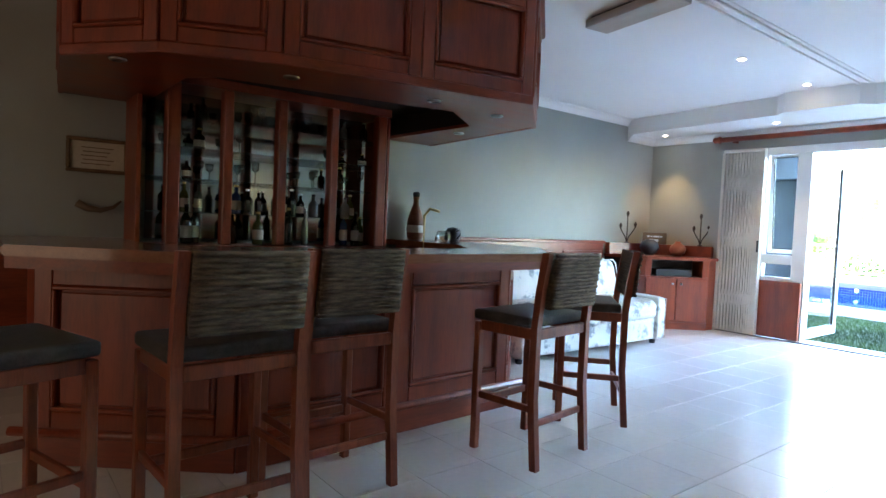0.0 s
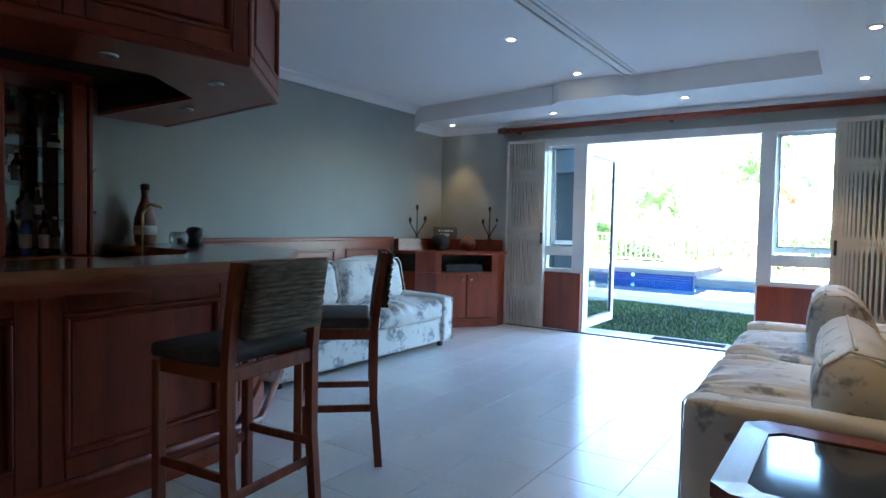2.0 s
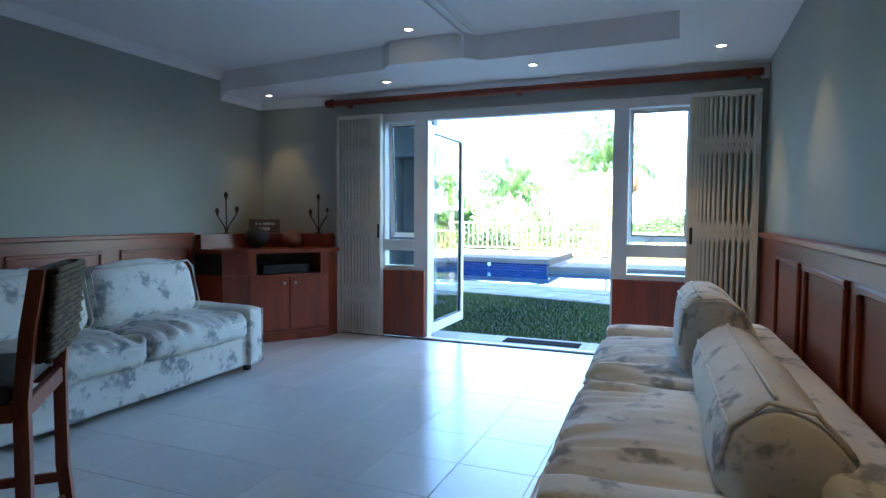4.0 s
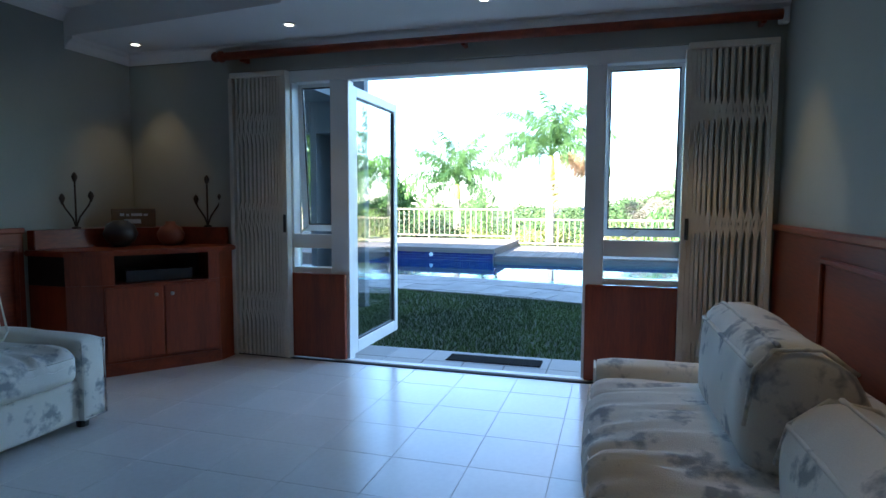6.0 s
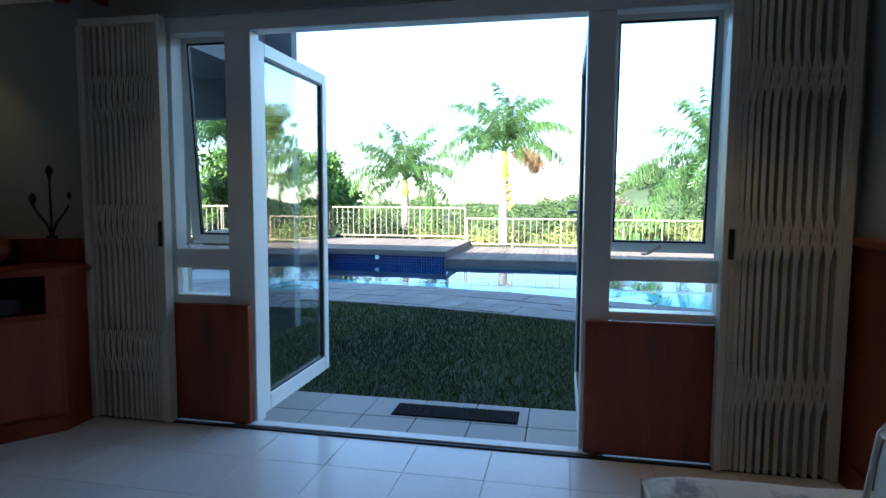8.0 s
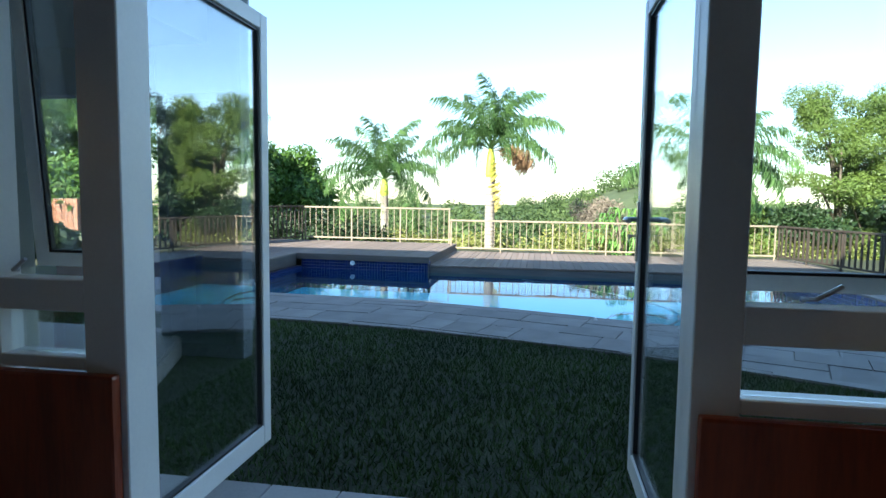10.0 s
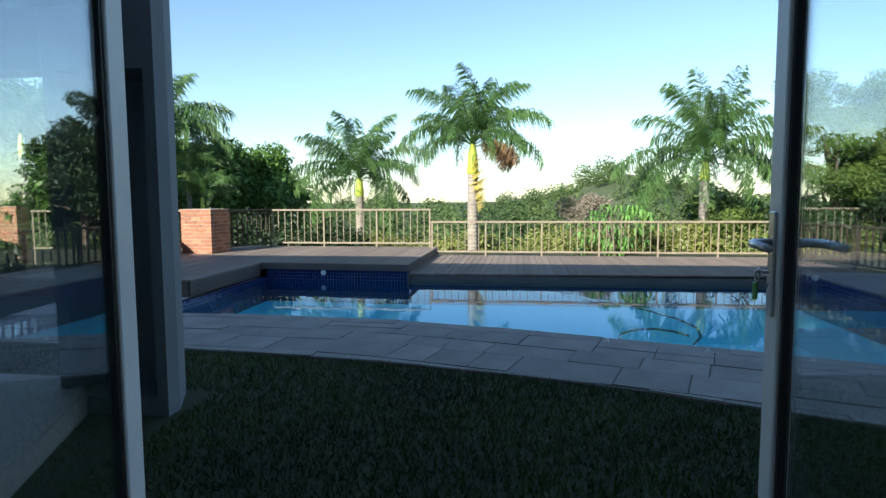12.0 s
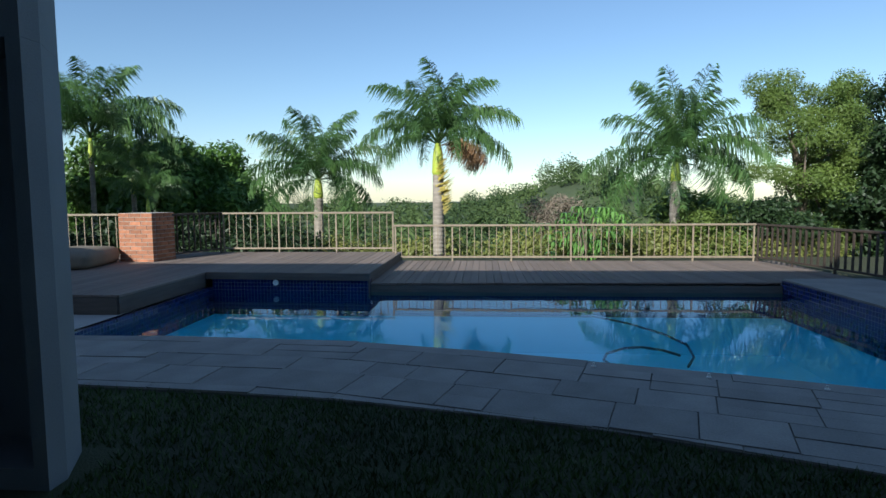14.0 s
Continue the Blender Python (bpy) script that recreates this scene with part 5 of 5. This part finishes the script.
def pillar():
    th = thing("veranda_pillar", "broad grey plastered veranda pillar with a tall niche", "pillar", kind="structure")
    part("lintel", prism(bmesh.new(), [(11.30, 4.30), (11.44, 4.30), (11.79, 4.465), (11.79, 5.11), (11.30, 5.11)], 2.20, 3.6), OUTWALL, th)
    part("jamb", prism(bmesh.new(), [(11.30, 4.30), (11.44, 4.30), (11.79, 4.465), (11.79, 4.52), (11.30, 4.38)], -0.3, 2.199), OUTWALL, th)
    part("jamb", B((11.30, 5.02, -0.3, 11.79, 5.11, 2.199)), OUTWALL, th)
    part("niche_back", B((11.71, 4.522, -0.3, 11.79, 5.019, 2.199)), OUTWALL, th)
    part("sill", prism(bmesh.new(), [(11.302, 4.382), (11.708, 4.51), (11.708, 5.018), (11.302, 5.018)], -0.3, -0.05), OUTWALL, th)


pillar()


# ---- apron paving by the doors ----
ap = thing("pavement", "pale grey square pavers outside the garden doors", "pavement", kind="structure")
part("bed", B((8.362, -1.4, -0.3, 8.99, 4.15, ZG + 0.05)), PAVEJ, ap)
part("bed", B((8.176, DY0, -0.3, 8.361, DY1, ZG + 0.05)), PAVEJ, ap)
PS = 0.345
me = mesh_from(B((0.003, 0.003, -0.05, PS - 0.003, PS - 0.003, 0), bev=0.003), "slab", PAVER)
for row in range(2):
    for k in range(16):
        y = 1.54 - PS * 8 + PS * k
        if row == 0 and not DY0 - 0.02 < y + PS / 2 < DY1 + 0.1:
            continue
        ob = new("slab", me)
        ob.parent = ap
        ob.matrix_basis = pose(8.27 + PS * row, y, -0.075)
gr = thing("drain_grate", "black slotted drain grating set in the pavers", "drain grate", pose(8.75, 2.0, -0.075))
part("frame", B((-0.105, -0.40, 0, 0.105, 0.40, 0.004)), GRATE, gr)
me = mesh_from(B((-0.10, -0.007, 0.004, 0.10, 0.007, 0.010)), "bar", GRATE)
for k in range(34):
    ob = new("bar", me)
    ob.parent = gr
    ob.matrix_basis = pose(0, -0.385 + 0.02333 * k, 0)

# ---- trees ----
NPR = np.random.RandomState(3)


def leaf_cloud(n, lumps, size, rs, flat=0.35):
    """Quads scattered in the shells of ellipsoid lumps (x, y, z, rx, ry, rz)."""
    lumps = np.array(lumps, float)
    vol = lumps[:, 3] * lumps[:, 4] * lumps[:, 5]
    pick = rs.choice(len(lumps), n, p=vol ** 0.75 / (vol ** 0.75).sum())
    d = rs.normal(size=(n, 3))
    d /= np.linalg.norm(d, axis=1)[:, None]
    r = rs.uniform(0.3, 1.0, n) ** 0.6 * rs.uniform(0.85, 1.25, n)
    c = lumps[pick, :3] + d * r[:, None] * lumps[pick, 3:]
    nrm = d * 0.7 + rs.normal(size=(n, 3)) * 0.6 + np.array([0, 0, flat])
    nrm /= np.linalg.norm(nrm, axis=1)[:, None]
    t = np.cross(nrm, rs.normal(size=(n, 3)))
    t /= np.linalg.norm(t, axis=1)[:, None] + 1e-9
    b = np.cross(nrm, t)
    s = size * rs.uniform(0.6, 1.4, n)[:, None]
    v = np.stack([c - t * s, c + b * s * 0.42 + t * s * 0.1, c + t * s, c - b * s * 0.42 + t * s * 0.1], 1).reshape(-1, 3)
    f = np.arange(4 * n).reshape(-1, 4)
    return v, f


def broad_tree(name, label, base, height, lumps, leaf, leaves, size, seed, trunk=0.14, limbs=6):
    th = thing(name, label, "tree", pose(*base))
    rs = np.random.RandomState(seed)
    rng = random.Random(seed)
    part("trunk", tube(bmesh.new(), [(0, 0, -1.5), (0.05, 0.02, height * 0.25), (-0.04, 0.08, height * 0.5), (0.03, 0.0, height * 0.75)], trunk, 8, trunk * 0.4), BARK, th, smooth=True)
    for k in range(limbs):
        L = rng.choice(lumps)
        z = height * rng.uniform(0.2, 0.6)
        part("limb", tube(bmesh.new(), [(0, 0, z), (L[0] * 0.4, L[1] * 0.4, (z + L[2]) / 2 + 0.2), (L[0] * 0.9, L[1] * 0.9, L[2] + L[5] * 0.3)], trunk * 0.4, 6, trunk * 0.1), BARK, th, smooth=True)
    v, f = leaf_cloud(leaves, lumps, size, rs)
    ob = new("crown", raw_mesh("crown", v, f, leaf))
    ob.parent = th
    return th


def lumps_in(rng, n, rx, ry, z0, z1, r0, r1):
    out = []
    for _ in range(n):
        a, u = rng.uniform(0, 6.283), math.sqrt(rng.random())
        r = rng.uniform(r0, r1)
        z = rng.uniform(z0, z1)
        taper = 1 - 0.55 * max(0, (z - (z0 + z1) / 2) / (z1 - z0 + 1e-6)) * 2 * 0.5
        out.append((math.cos(a) * u * rx * taper, math.sin(a) * u * ry * taper, z, r, r, r * 0.75))
    return out


RG = random.Random(11)
broad_tree("tree", "round dense broadleaf tree in sunlit green", (30.2, 12.6, -0.94), 4.2, lumps_in(RG, 24, 1.8, 2.4, 1.2, 4.3, 0.8, 1.1), LEAF, 24000, 0.11, 1)
broad_tree("tree", "round dense broadleaf tree in sunlit green", (29.2, 14.6, -0.9), 4.1, lumps_in(RG, 22, 1.6, 2.2, 1.0, 4.0, 0.8, 1.1), LEAF, 22000, 0.11, 13)
broad_tree("tree", "tall airy tree with pale branches and light green leaf clumps", (27.8, -8.0, -1.33), 6.0, lumps_in(RG, 74, 1.5, 1.9, 0.4, 6.3, 0.3, 0.56), LEAFY, 85000, 0.038, 2, 0.16, 16)
broad_tree("tree", "tall airy tree with pale branches and light green leaf clumps", (26.6, -9.6, -1.35), 3.4, lumps_in(RG, 20, 1.0, 1.2, 0.6, 3.4, 0.4, 0.65), LEAFY, 20000, 0.05, 3, 0.12, 8)
broad_tree("tree", "dark spreading tree behind the fence", (29.05, -11.6, -1.4), 6.2, lumps_in(RG, 90, 2.4, 2.6, 0.6, 6.5, 0.35, 0.7), LEAFD, 46000, 0.065, 4, 0.2, 10)
broad_tree("tree", "dark spreading tree behind the fence", (25.4, -9.95, -1.34), 4.2, lumps_in(RG, 60, 1.6, 1.9, 0.2, 4.4, 0.4, 0.7), LEAFD, 18000, 0.09, 5, 0.2, 6)
broad_tree("shrub", "bushy bright green shrub behind the railing", (29.1, -5.55, -2.3), 3.6, lumps_in(RG, 12, 1.6, 1.4, 1.5, 3.6, 0.7, 0.95), LEAFY, 9000, 0.1, 6, 0.1, 4)
broad_tree("tree", "leafy garden tree beyond the veranda", (21.25, 15.8, -0.1), 4.4, lumps_in(RG, 20, 2.2, 3.2, 1.4, 4.8, 0.8, 1.2), LEAF, 17000, 0.11, 7, 0.16, 6)
broad_tree("shrub", "low strappy green garden bed", (18.26, 13.2, -0.17), 0.5, lumps_in(RG, 14, 0.7, 2.0, 0.1, 0.6, 0.25, 0.4), LEAFD, 5000, 0.13, 8, 0.03, 2)


def frond_mesh(name, length, droop, leaflets, llen, material, seed):
    """A pinnate palm frond along +x, arching down."""
    rng = random.Random(seed)
    verts, faces = [], []
    pts = []
    for i in range(15):
        u = i / 14
        ang = radians(62) - droop * u ** 1.3
        if i == 0:
            pts.append(Vector((0, 0, 0)))
        else:
            pts.append(pts[-1] + Vector((math.cos(ang), 0, math.sin(ang))) * length / 14)
    for i in range(14):
        w0, w1 = 0.022 * (1 - i / 15), 0.022 * (1 - (i + 1) / 15)
        k = len(verts)
        for p, w in ((pts[i], w0), (pts[i + 1], w1)):
            verts += [(p.x, -w, p.z), (p.x, w, p.z), (p.x, 0, p.z - w * 1.4)]
        faces += [(k, k + 1, k + 4, k + 3), (k + 1, k + 2, k + 5, k + 4), (k + 2, k, k + 3, k + 5)]
    for j in range(leaflets):
        u = 0.16 + 0.84 * (j + 0.5) / leaflets
        q = u * 14
        i = min(int(q), 13)
        p = pts[i].lerp(pts[i + 1], q - i)
        tdir = (pts[i + 1] - pts[i]).normalized()
        ll = llen * (0.55 + 0.75 * math.sin(math.pi * min(u * 0.92 + 0.06, 1)))
        for s in (-1, 1):
            side = Vector((0, s, 0))
            e = rng.uniform(0.35, 0.95)
            lq = ll * rng.uniform(0.75, 1.15)
            d = (tdir * e + side * rng.uniform(0.3, 0.8) + Vector((0, 0, rng.uniform(-0.5, 0.3)))).normalized()
            mid = p + d * lq * 0.48
            tip = p + d * lq * 0.78 + Vector((0, 0, -lq * rng.uniform(0.35, 0.75)))
            wv = (tdir * 0.75 + side * 0.35).normalized() * 0.0135
            k = len(verts)
            verts += [tuple(p - wv * 0.6), tuple(p + wv * 0.6), tuple(mid + wv), tuple(mid - wv), tuple(tip)]
            faces += [(k, k + 1, k + 2, k + 3), (k + 3, k + 2, k + 4)]
    return raw_mesh(name, verts, faces, material)


FRONDS = [frond_mesh("frond", 2.0, radians(d), 84, 0.40, PALML, 20 + i) for i, d in enumerate((66, 82, 94, 102, 108))]
SPEAR = frond_mesh("frond", 1.35, radians(16), 34, 0.22, PALML, 33)
FROND_Y = frond_mesh("frond", 1.5, radians(30), 80, 0.36, PALMY, 31)
FROND_B = frond_mesh("frond", 1.5, radians(95), 90, 0.5, PALMB, 32)


def palm(label, base, trunk_top, r, crown_scale, fronds, seed, extras=(), shaft=0.55, tilts=(30, -22)):
    th = thing("palm_tree", label, "palm tree", pose(*base))
    rng = random.Random(seed)
    bm = bmesh.new()
    prof = [(r * 1.2, -1.5)]
    z = 0.0
    while z < trunk_top - shaft:
        prof += [(r * (1.08 - 0.1 * z / trunk_top), z), (r * (1.04 - 0.1 * z / trunk_top), z + 0.085), (r * (1.0 - 0.1 * z / trunk_top), z + 0.1)]
        z += 0.11
    part("trunk", lathe(bm, prof, 12), TRUNK, th, "ringed grey-brown trunk", smooth=True)
    zt = trunk_top - shaft
    part("crownshaft", lathe(bmesh.new(), [(r * 0.92, zt - 0.02), (r * 1.12, zt + 0.08), (r * 0.9, zt + shaft * 0.7), (r * 0.5, trunk_top + 0.05)], 12), SHAFT, th, "smooth yellow-green crownshaft", smooth=True)
    for k in range(fronds):
        u = k / fronds
        ob = new("frond", FRONDS[min(int(u * 5), 4)])
        ob.parent = th
        s = crown_scale * rng.uniform(0.88, 1.12)
        tilt = tilts[0] + (tilts[1] - tilts[0]) * u + rng.uniform(-8, 8)
        ob.matrix_basis = pose(0, 0, trunk_top, 0, -tilt, k * 137.5 + rng.uniform(-10, 10)) @ pose(0, 0, 0, rng.uniform(-20, 20)) @ Matrix.Diagonal((s, s, s, 1))
    for me, az, tilt, s in extras:
        ob = new("frond", me)
        ob.parent = th
        ob["label"] = "unopened green spear frond" if me == SPEAR else "dying yellow-brown frond"
        ob.matrix_basis = pose(0, 0, trunk_top - 0.05, 0, -tilt, az) @ Matrix.Diagonal((s, s, s, 1))
    return th


palm("royal palm with ringed trunk and feathery green crown", (24.9, 6.64, -1.0), 2.90, 0.13, 1.08, 29, 41, ((SPEAR, 250, 24, 1.0),), 0.5, (36, -58))
palm("royal palm with ringed trunk and one yellow hanging frond", (24.38, 3.21, -1.06), 3.86, 0.15, 1.12, 27, 42, ((FROND_Y, 112, -142, 1.15), (FROND_Y, 130, -146, 1.0), (FROND_B, 262, -34, 1.0), (FROND_B, 240, -44, 0.9), (FROND_B, 275, -40, 0.9)), 0.8, (38, -36))
palm("royal palm with ringed trunk and feathery green crown", (25.9, -3.49, -1.2), 3.55, 0.14, 1.34, 32, 43, ((SPEAR, 285, 18, 1.5),), 0.55, (42, -58))
palm("slender garden palm with arching fronds", (24.8, 13.2, -0.86), 4.0, 0.07, 1.4, 24, 44)
palm("slender garden palm with arching fronds", (25.8, 12.6, -0.9), 3.0, 0.07, 0.85, 14, 45)
palm("slender garden palm with arching fronds", (20.6, 13.8, -0.1), 3.0, 0.08, 0.85, 16, 46)
palm("slender garden palm with arching fronds", (25.0, 11.7, -0.9), 2.3, 0.06, 0.7, 14, 47)
RB = random.Random(29)
broad_tree("shrub", "bare grey-brown twiggy shrub beyond the railing", (26.6, -0.25, -1.36), 2.4, lumps_in(RB, 18, 0.9, 0.9, 0.8, 2.6, 0.3, 0.5), TWIG, 12000, 0.04, 9, 0.05, 8)
broad_tree("shrub", "bushy bright green shrub behind the railing", (25.7, -4.3, -1.44), 2.4, lumps_in(RB, 18, 0.8, 1.1, 0.6, 2.3, 0.35, 0.55), LEAFY, 12000, 0.05, 10, 0.06, 5)
broad_tree("shrub", "dark leafy shrub behind the railing", (25.5, -6.3, -1.47), 2.6, lumps_in(RB, 18, 0.8, 1.2, 0.4, 2.6, 0.4, 0.6), LEAFD, 12000, 0.06, 12, 0.06, 5)


def umbrella_plant():
    th = thing("umbrella_plant", "glossy green umbrella plant with drooping leaflets", "shrub", pose(23.55, -0.6, -1.13))
    rng = random.Random(8)
    verts, faces = [], []
    for _ in range(75):
        c = Vector((rng.gauss(0, 0.22), rng.gauss(0, 0.42), rng.uniform(0.7, 2.3)))
        for k in range(9):
            a = k * 0.698 + rng.random()
            d = Vector((math.cos(a), math.sin(a), -0.15))
            s = Vector((-math.sin(a), math.cos(a), 0)) * 0.026
            m1, tip = c + d * 0.13, c + d * 0.25 + Vector((0, 0, -0.2))
            i = len(verts)
            verts += [tuple(c), tuple(m1 + s), tuple(tip), tuple(m1 - s)]
            faces.append((i, i + 1, i + 2, i + 3))
    ob = new("crown", raw_mesh("crown", verts, faces, LEAFU))
    ob.parent = th
    for k in range(5):
        part("stem", tube(bmesh.new(), [(0, 0, -1.0), (rng.gauss(0, 0.2), rng.gauss(0, 0.2), 0.8), (rng.gauss(0, 0.35), rng.gauss(0, 0.4), 2.0)], 0.03, 6, 0.015), BARK, th)


umbrella_plant()


# ---- hedge, valley and far woods ----
def stuff(name, label, category, v, f, material):
    return tagged(new(name, raw_mesh(name, v, f, material)), label, category, kind="stuff")


rs = np.random.RandomState(17)
hl = []
for k in range(110):
    y = -7.5 + 17 * k / 110 + rs.uniform(-0.3, 0.3)
    hl.append((24.6 + rs.uniform(0, 1.6), y, -0.25 + rs.uniform(-0.35, 0.3) + (0.12 if y < 1 else -0.1), 0.6, 0.6, 0.5))
stuff("hedge", "unclipped olive-green hedge below the railing", "hedge", *leaf_cloud(44000, hl, 0.06, rs), LEAFH)
hl = []
for k in range(40):
    y = 6.5 + 7 * k / 40
    hl.append((23.6 + rs.uniform(0, 1.2), y, 0.0 + rs.uniform(-0.5, 0.5), 0.6, 0.6, 0.6))
stuff("hedge", "dark leafy hedge behind the brick pier", "hedge", *leaf_cloud(12000, hl, 0.08, rs), LEAFD)


def terrain_height(x, y):
    d = x - 24.0
    z = -0.17 - 5.5 * min(1, max(0, d / 7)) - 4.0 * min(1, max(0, (d - 7) / 40))
    far = max(0.0, (d - 45) / 70)
    ridge = math.exp(-((y + 26) / 17) ** 2) * 8.5 + math.exp(-((y - 40) / 60) ** 2) * 0.8 + 3.1
    z += min(far, 1.25) * (ridge + 1.5)
    return z + 0.8 * noise.noise(Vector((x * 0.05, y * 0.05, 0)))


nx, ny = 60, 70
tv, tf = [], []
for i in range(nx):
    x = 24.0 + 700 * (i / (nx - 1)) ** 2.4
    for j in range(ny):
        y = (j / (ny - 1) * 2 - 1) * (60 + (x - 24) * 1.3)
        tv.append((x, y, terrain_height(x, y)))
for i in range(nx - 1):
    for j in range(ny - 1):
        k = i * ny + j
        tf.append((k, k + ny, k + ny + 1, k + 1))
tagged(new("valley", raw_mesh("valley", tv, tf, HILL)), "wooded valley falling away behind the garden", "ground", kind="structure")
lum = []
for k in range(1500):
    x = 42 + 150 * rs.random() ** 1.3
    y = 2 + (x - 8) * rs.uniform(-1.0, 1.0)
    r = 1.3 + 2.2 * rs.random() ** 2.5
    lum.append((x, y, terrain_height(x, y) + r * 0.8, r, r, r * rs.uniform(0.8, 1.3)))
stuff("far_woods", "distant wooded hillside of mixed green trees", "woods", *leaf_cloud(300000, lum, 0.33, rs), WOODS)


# ---- lawn blades ----
EDGE_Y = [-12, -4, -2, -0.11, 0.49, 1.09, 1.93, 3.12, 4.32, 5.3, 8.0, 14.0]
EDGE_X = [8.0, 9.9, 10.85, 11.71, 11.95, 12.20, 12.45, 12.72, 12.88, 12.95, 13.05, 13.1]


def edge_x(y):
    ys, xs = EDGE_Y, EDGE_X
    return float(np.interp(y, ys, xs))


def lawn():
    rs2 = np.random.RandomState(9)
    n = 95000
    y = rs2.uniform(-4.5, 9.5, n)
    ex = np.interp(y, EDGE_Y, EDGE_X)
    x = 9.0 + (ex - 9.0) * rs2.rand(n)
    ok = ~((y > 4.22) & (x < 11.85))
    x, y = x[ok], y[ok]
    n = len(x)
    h = rs2.uniform(0.03, 0.062, n)
    a = rs2.uniform(0, 6.283, n)
    lean = rs2.normal(0, 0.022, (n, 2))
    w = 0.006
    p = np.stack([x, y, np.full(n, ZG - 0.003)], 1)
    s = np.stack([np.cos(a) * w, np.sin(a) * w, np.zeros(n)], 1)
    tip = p + np.stack([lean[:, 0], lean[:, 1], h], 1)
    v = np.stack([p - s, p + s, tip], 1).reshape(-1, 3)
    stuff("lawn", "short green lawn in the shade of the house", "grass", v, np.arange(3 * n).reshape(-1, 3), GRASSM)


lawn()


# ---- paving by the pool ----
pv = thing("pool_pavement", "irregular grey stone paving slabs along the pool", "pavement", kind="structure")
pp = [(x - 0.03, y) for x, y in NEAR] + [(12.2, -4.6), (9.8, -4.6)] + [(edge_x(y) + 0.02, y) for y in EDGE_Y[1:-1]] + [(14.3, 8.4)]
part("bed", prism(bmesh.new(), pp[::-1], -0.3, ZP - 0.012), PAVEJ, pv)
CURVE = [Vector(p) for p in [(14.74, 8.4)] + NEAR + [(12.2, -3.6), (11.85, -4.4)]]
RUN = [0.0]
for p, q in zip(CURVE, CURVE[1:]):
    RUN.append(RUN[-1] + (q - p).length)


def off_curve(run, t):
    """The plan point a run along the pool's edge and t back from it, towards the house."""
    x, y = (float(np.interp(run, RUN, [p[i] for p in CURVE])) for i in (0, 1))
    d = Vector([float(np.interp(min(run + 0.6, RUN[-1]), RUN, [p[i] for p in CURVE])) - float(np.interp(max(run - 0.6, 0), RUN, [p[i] for p in CURVE])) for i in (0, 1)]).normalized()
    return Vector((x + d.y * t, y - d.x * t))


def cut_to_lawn(poly):
    """Trim a slab's outline along the lawn's edge."""
    cy = sum(p.y for p in poly) / len(poly)
    e0, e1 = Vector((edge_x(cy - 0.4) + 0.03, cy - 0.4)), Vector((edge_x(cy + 0.4) + 0.03, cy + 0.4))
    n = Vector(((e1 - e0).y, -(e1 - e0).x)).normalized()
    out = []
    for p, q in zip(poly, poly[1:] + poly[:1]):
        dp, dq = (p - e0).dot(n), (q - e0).dot(n)
        if dp >= 0:
            out.append(p)
        if dp * dq < 0:
            out.append(p.lerp(q, dp / (dp - dq)))
    return out


rng = random.Random(4)
off = 0.02
for ri, rw in enumerate([0.22, 0.46, 0.40, 0.52, 0.44, 0.50, 0.44, 0.5]):
    run = 0.2 + rng.random() * 0.4
    while run < RUN[-1] - 1.0:
        ln = rng.choice((0.42, 0.55, 0.62, 0.78, 0.95)) * rng.uniform(0.9, 1.1) if ri else 1.2
        pieces = [(run, ln, off, rw)]
        if ri and rng.random() < 0.25:
            pieces = [(run, ln, off, rw * 0.48), (run, ln, off + rw * 0.48, rw * 0.52)]
        for s0, l0, t0, w0 in pieces:
            g = 0.003 if ri == 0 else 0.0055
            quad = [off_curve(s0 + g, t0 + g), off_curve(s0 + l0 - g, t0 + g), off_curve(s0 + l0 - g, t0 + w0 - g), off_curve(s0 + g, t0 + w0 - g)]
            quad = cut_to_lawn(quad)
            if len(quad) < 3:
                continue
            area = abs(sum(p.x * q.y - q.x * p.y for p, q in zip(quad, quad[1:] + quad[:1]))) / 2
            if area > 0.012:
                c = sum(quad, Vector((0, 0))) / len(quad)
                bm = prism(bmesh.new(), [tuple(p - c) for p in quad], -0.03, 0.0)
                ob = part("slab", bm, SLAB, pv)
                ob.matrix_basis = pose(c.x, c.y, ZP + rng.uniform(-0.004, 0.004), rng.uniform(-0.3, 0.3), rng.uniform(-0.3, 0.3))
        run += ln
    off += rw

# ---- floor tiles ----
TS = 0.389
fl_ob = bpy.data.objects["floor"]
tile_me = mesh_from(B((0, 0, -0.006, TS - 0.0025, TS - 0.0025, 0), bev=0.0008), "tile", TILE)
rest = bmesh.new()
x = 7.735 - TS * 26
while x < XW:
    y = 1.69 - TS * 5
    while y < YL:
        xa, xb, yA, yB = x, min(x + TS, 8.072), max(y, YR), min(y + TS, YL)
        whole = xb - xa > TS - 0.001 and yB - yA > TS - 0.001
        if xb - xa > 0.02 and yB - yA > 0.02:
            if whole and x > 0.2:
                ob = new("tile", tile_me)
                ob.parent = fl_ob
                ob.matrix_basis = pose(x, y, 0)
            elif x > XB:
                box(rest, xa, yA, -0.006, xb - 0.005, yB - 0.005, 0)
        y += TS
    x += TS
tagged(part("cut_tile", rest, TILE, fl_ob), kind="stuff")
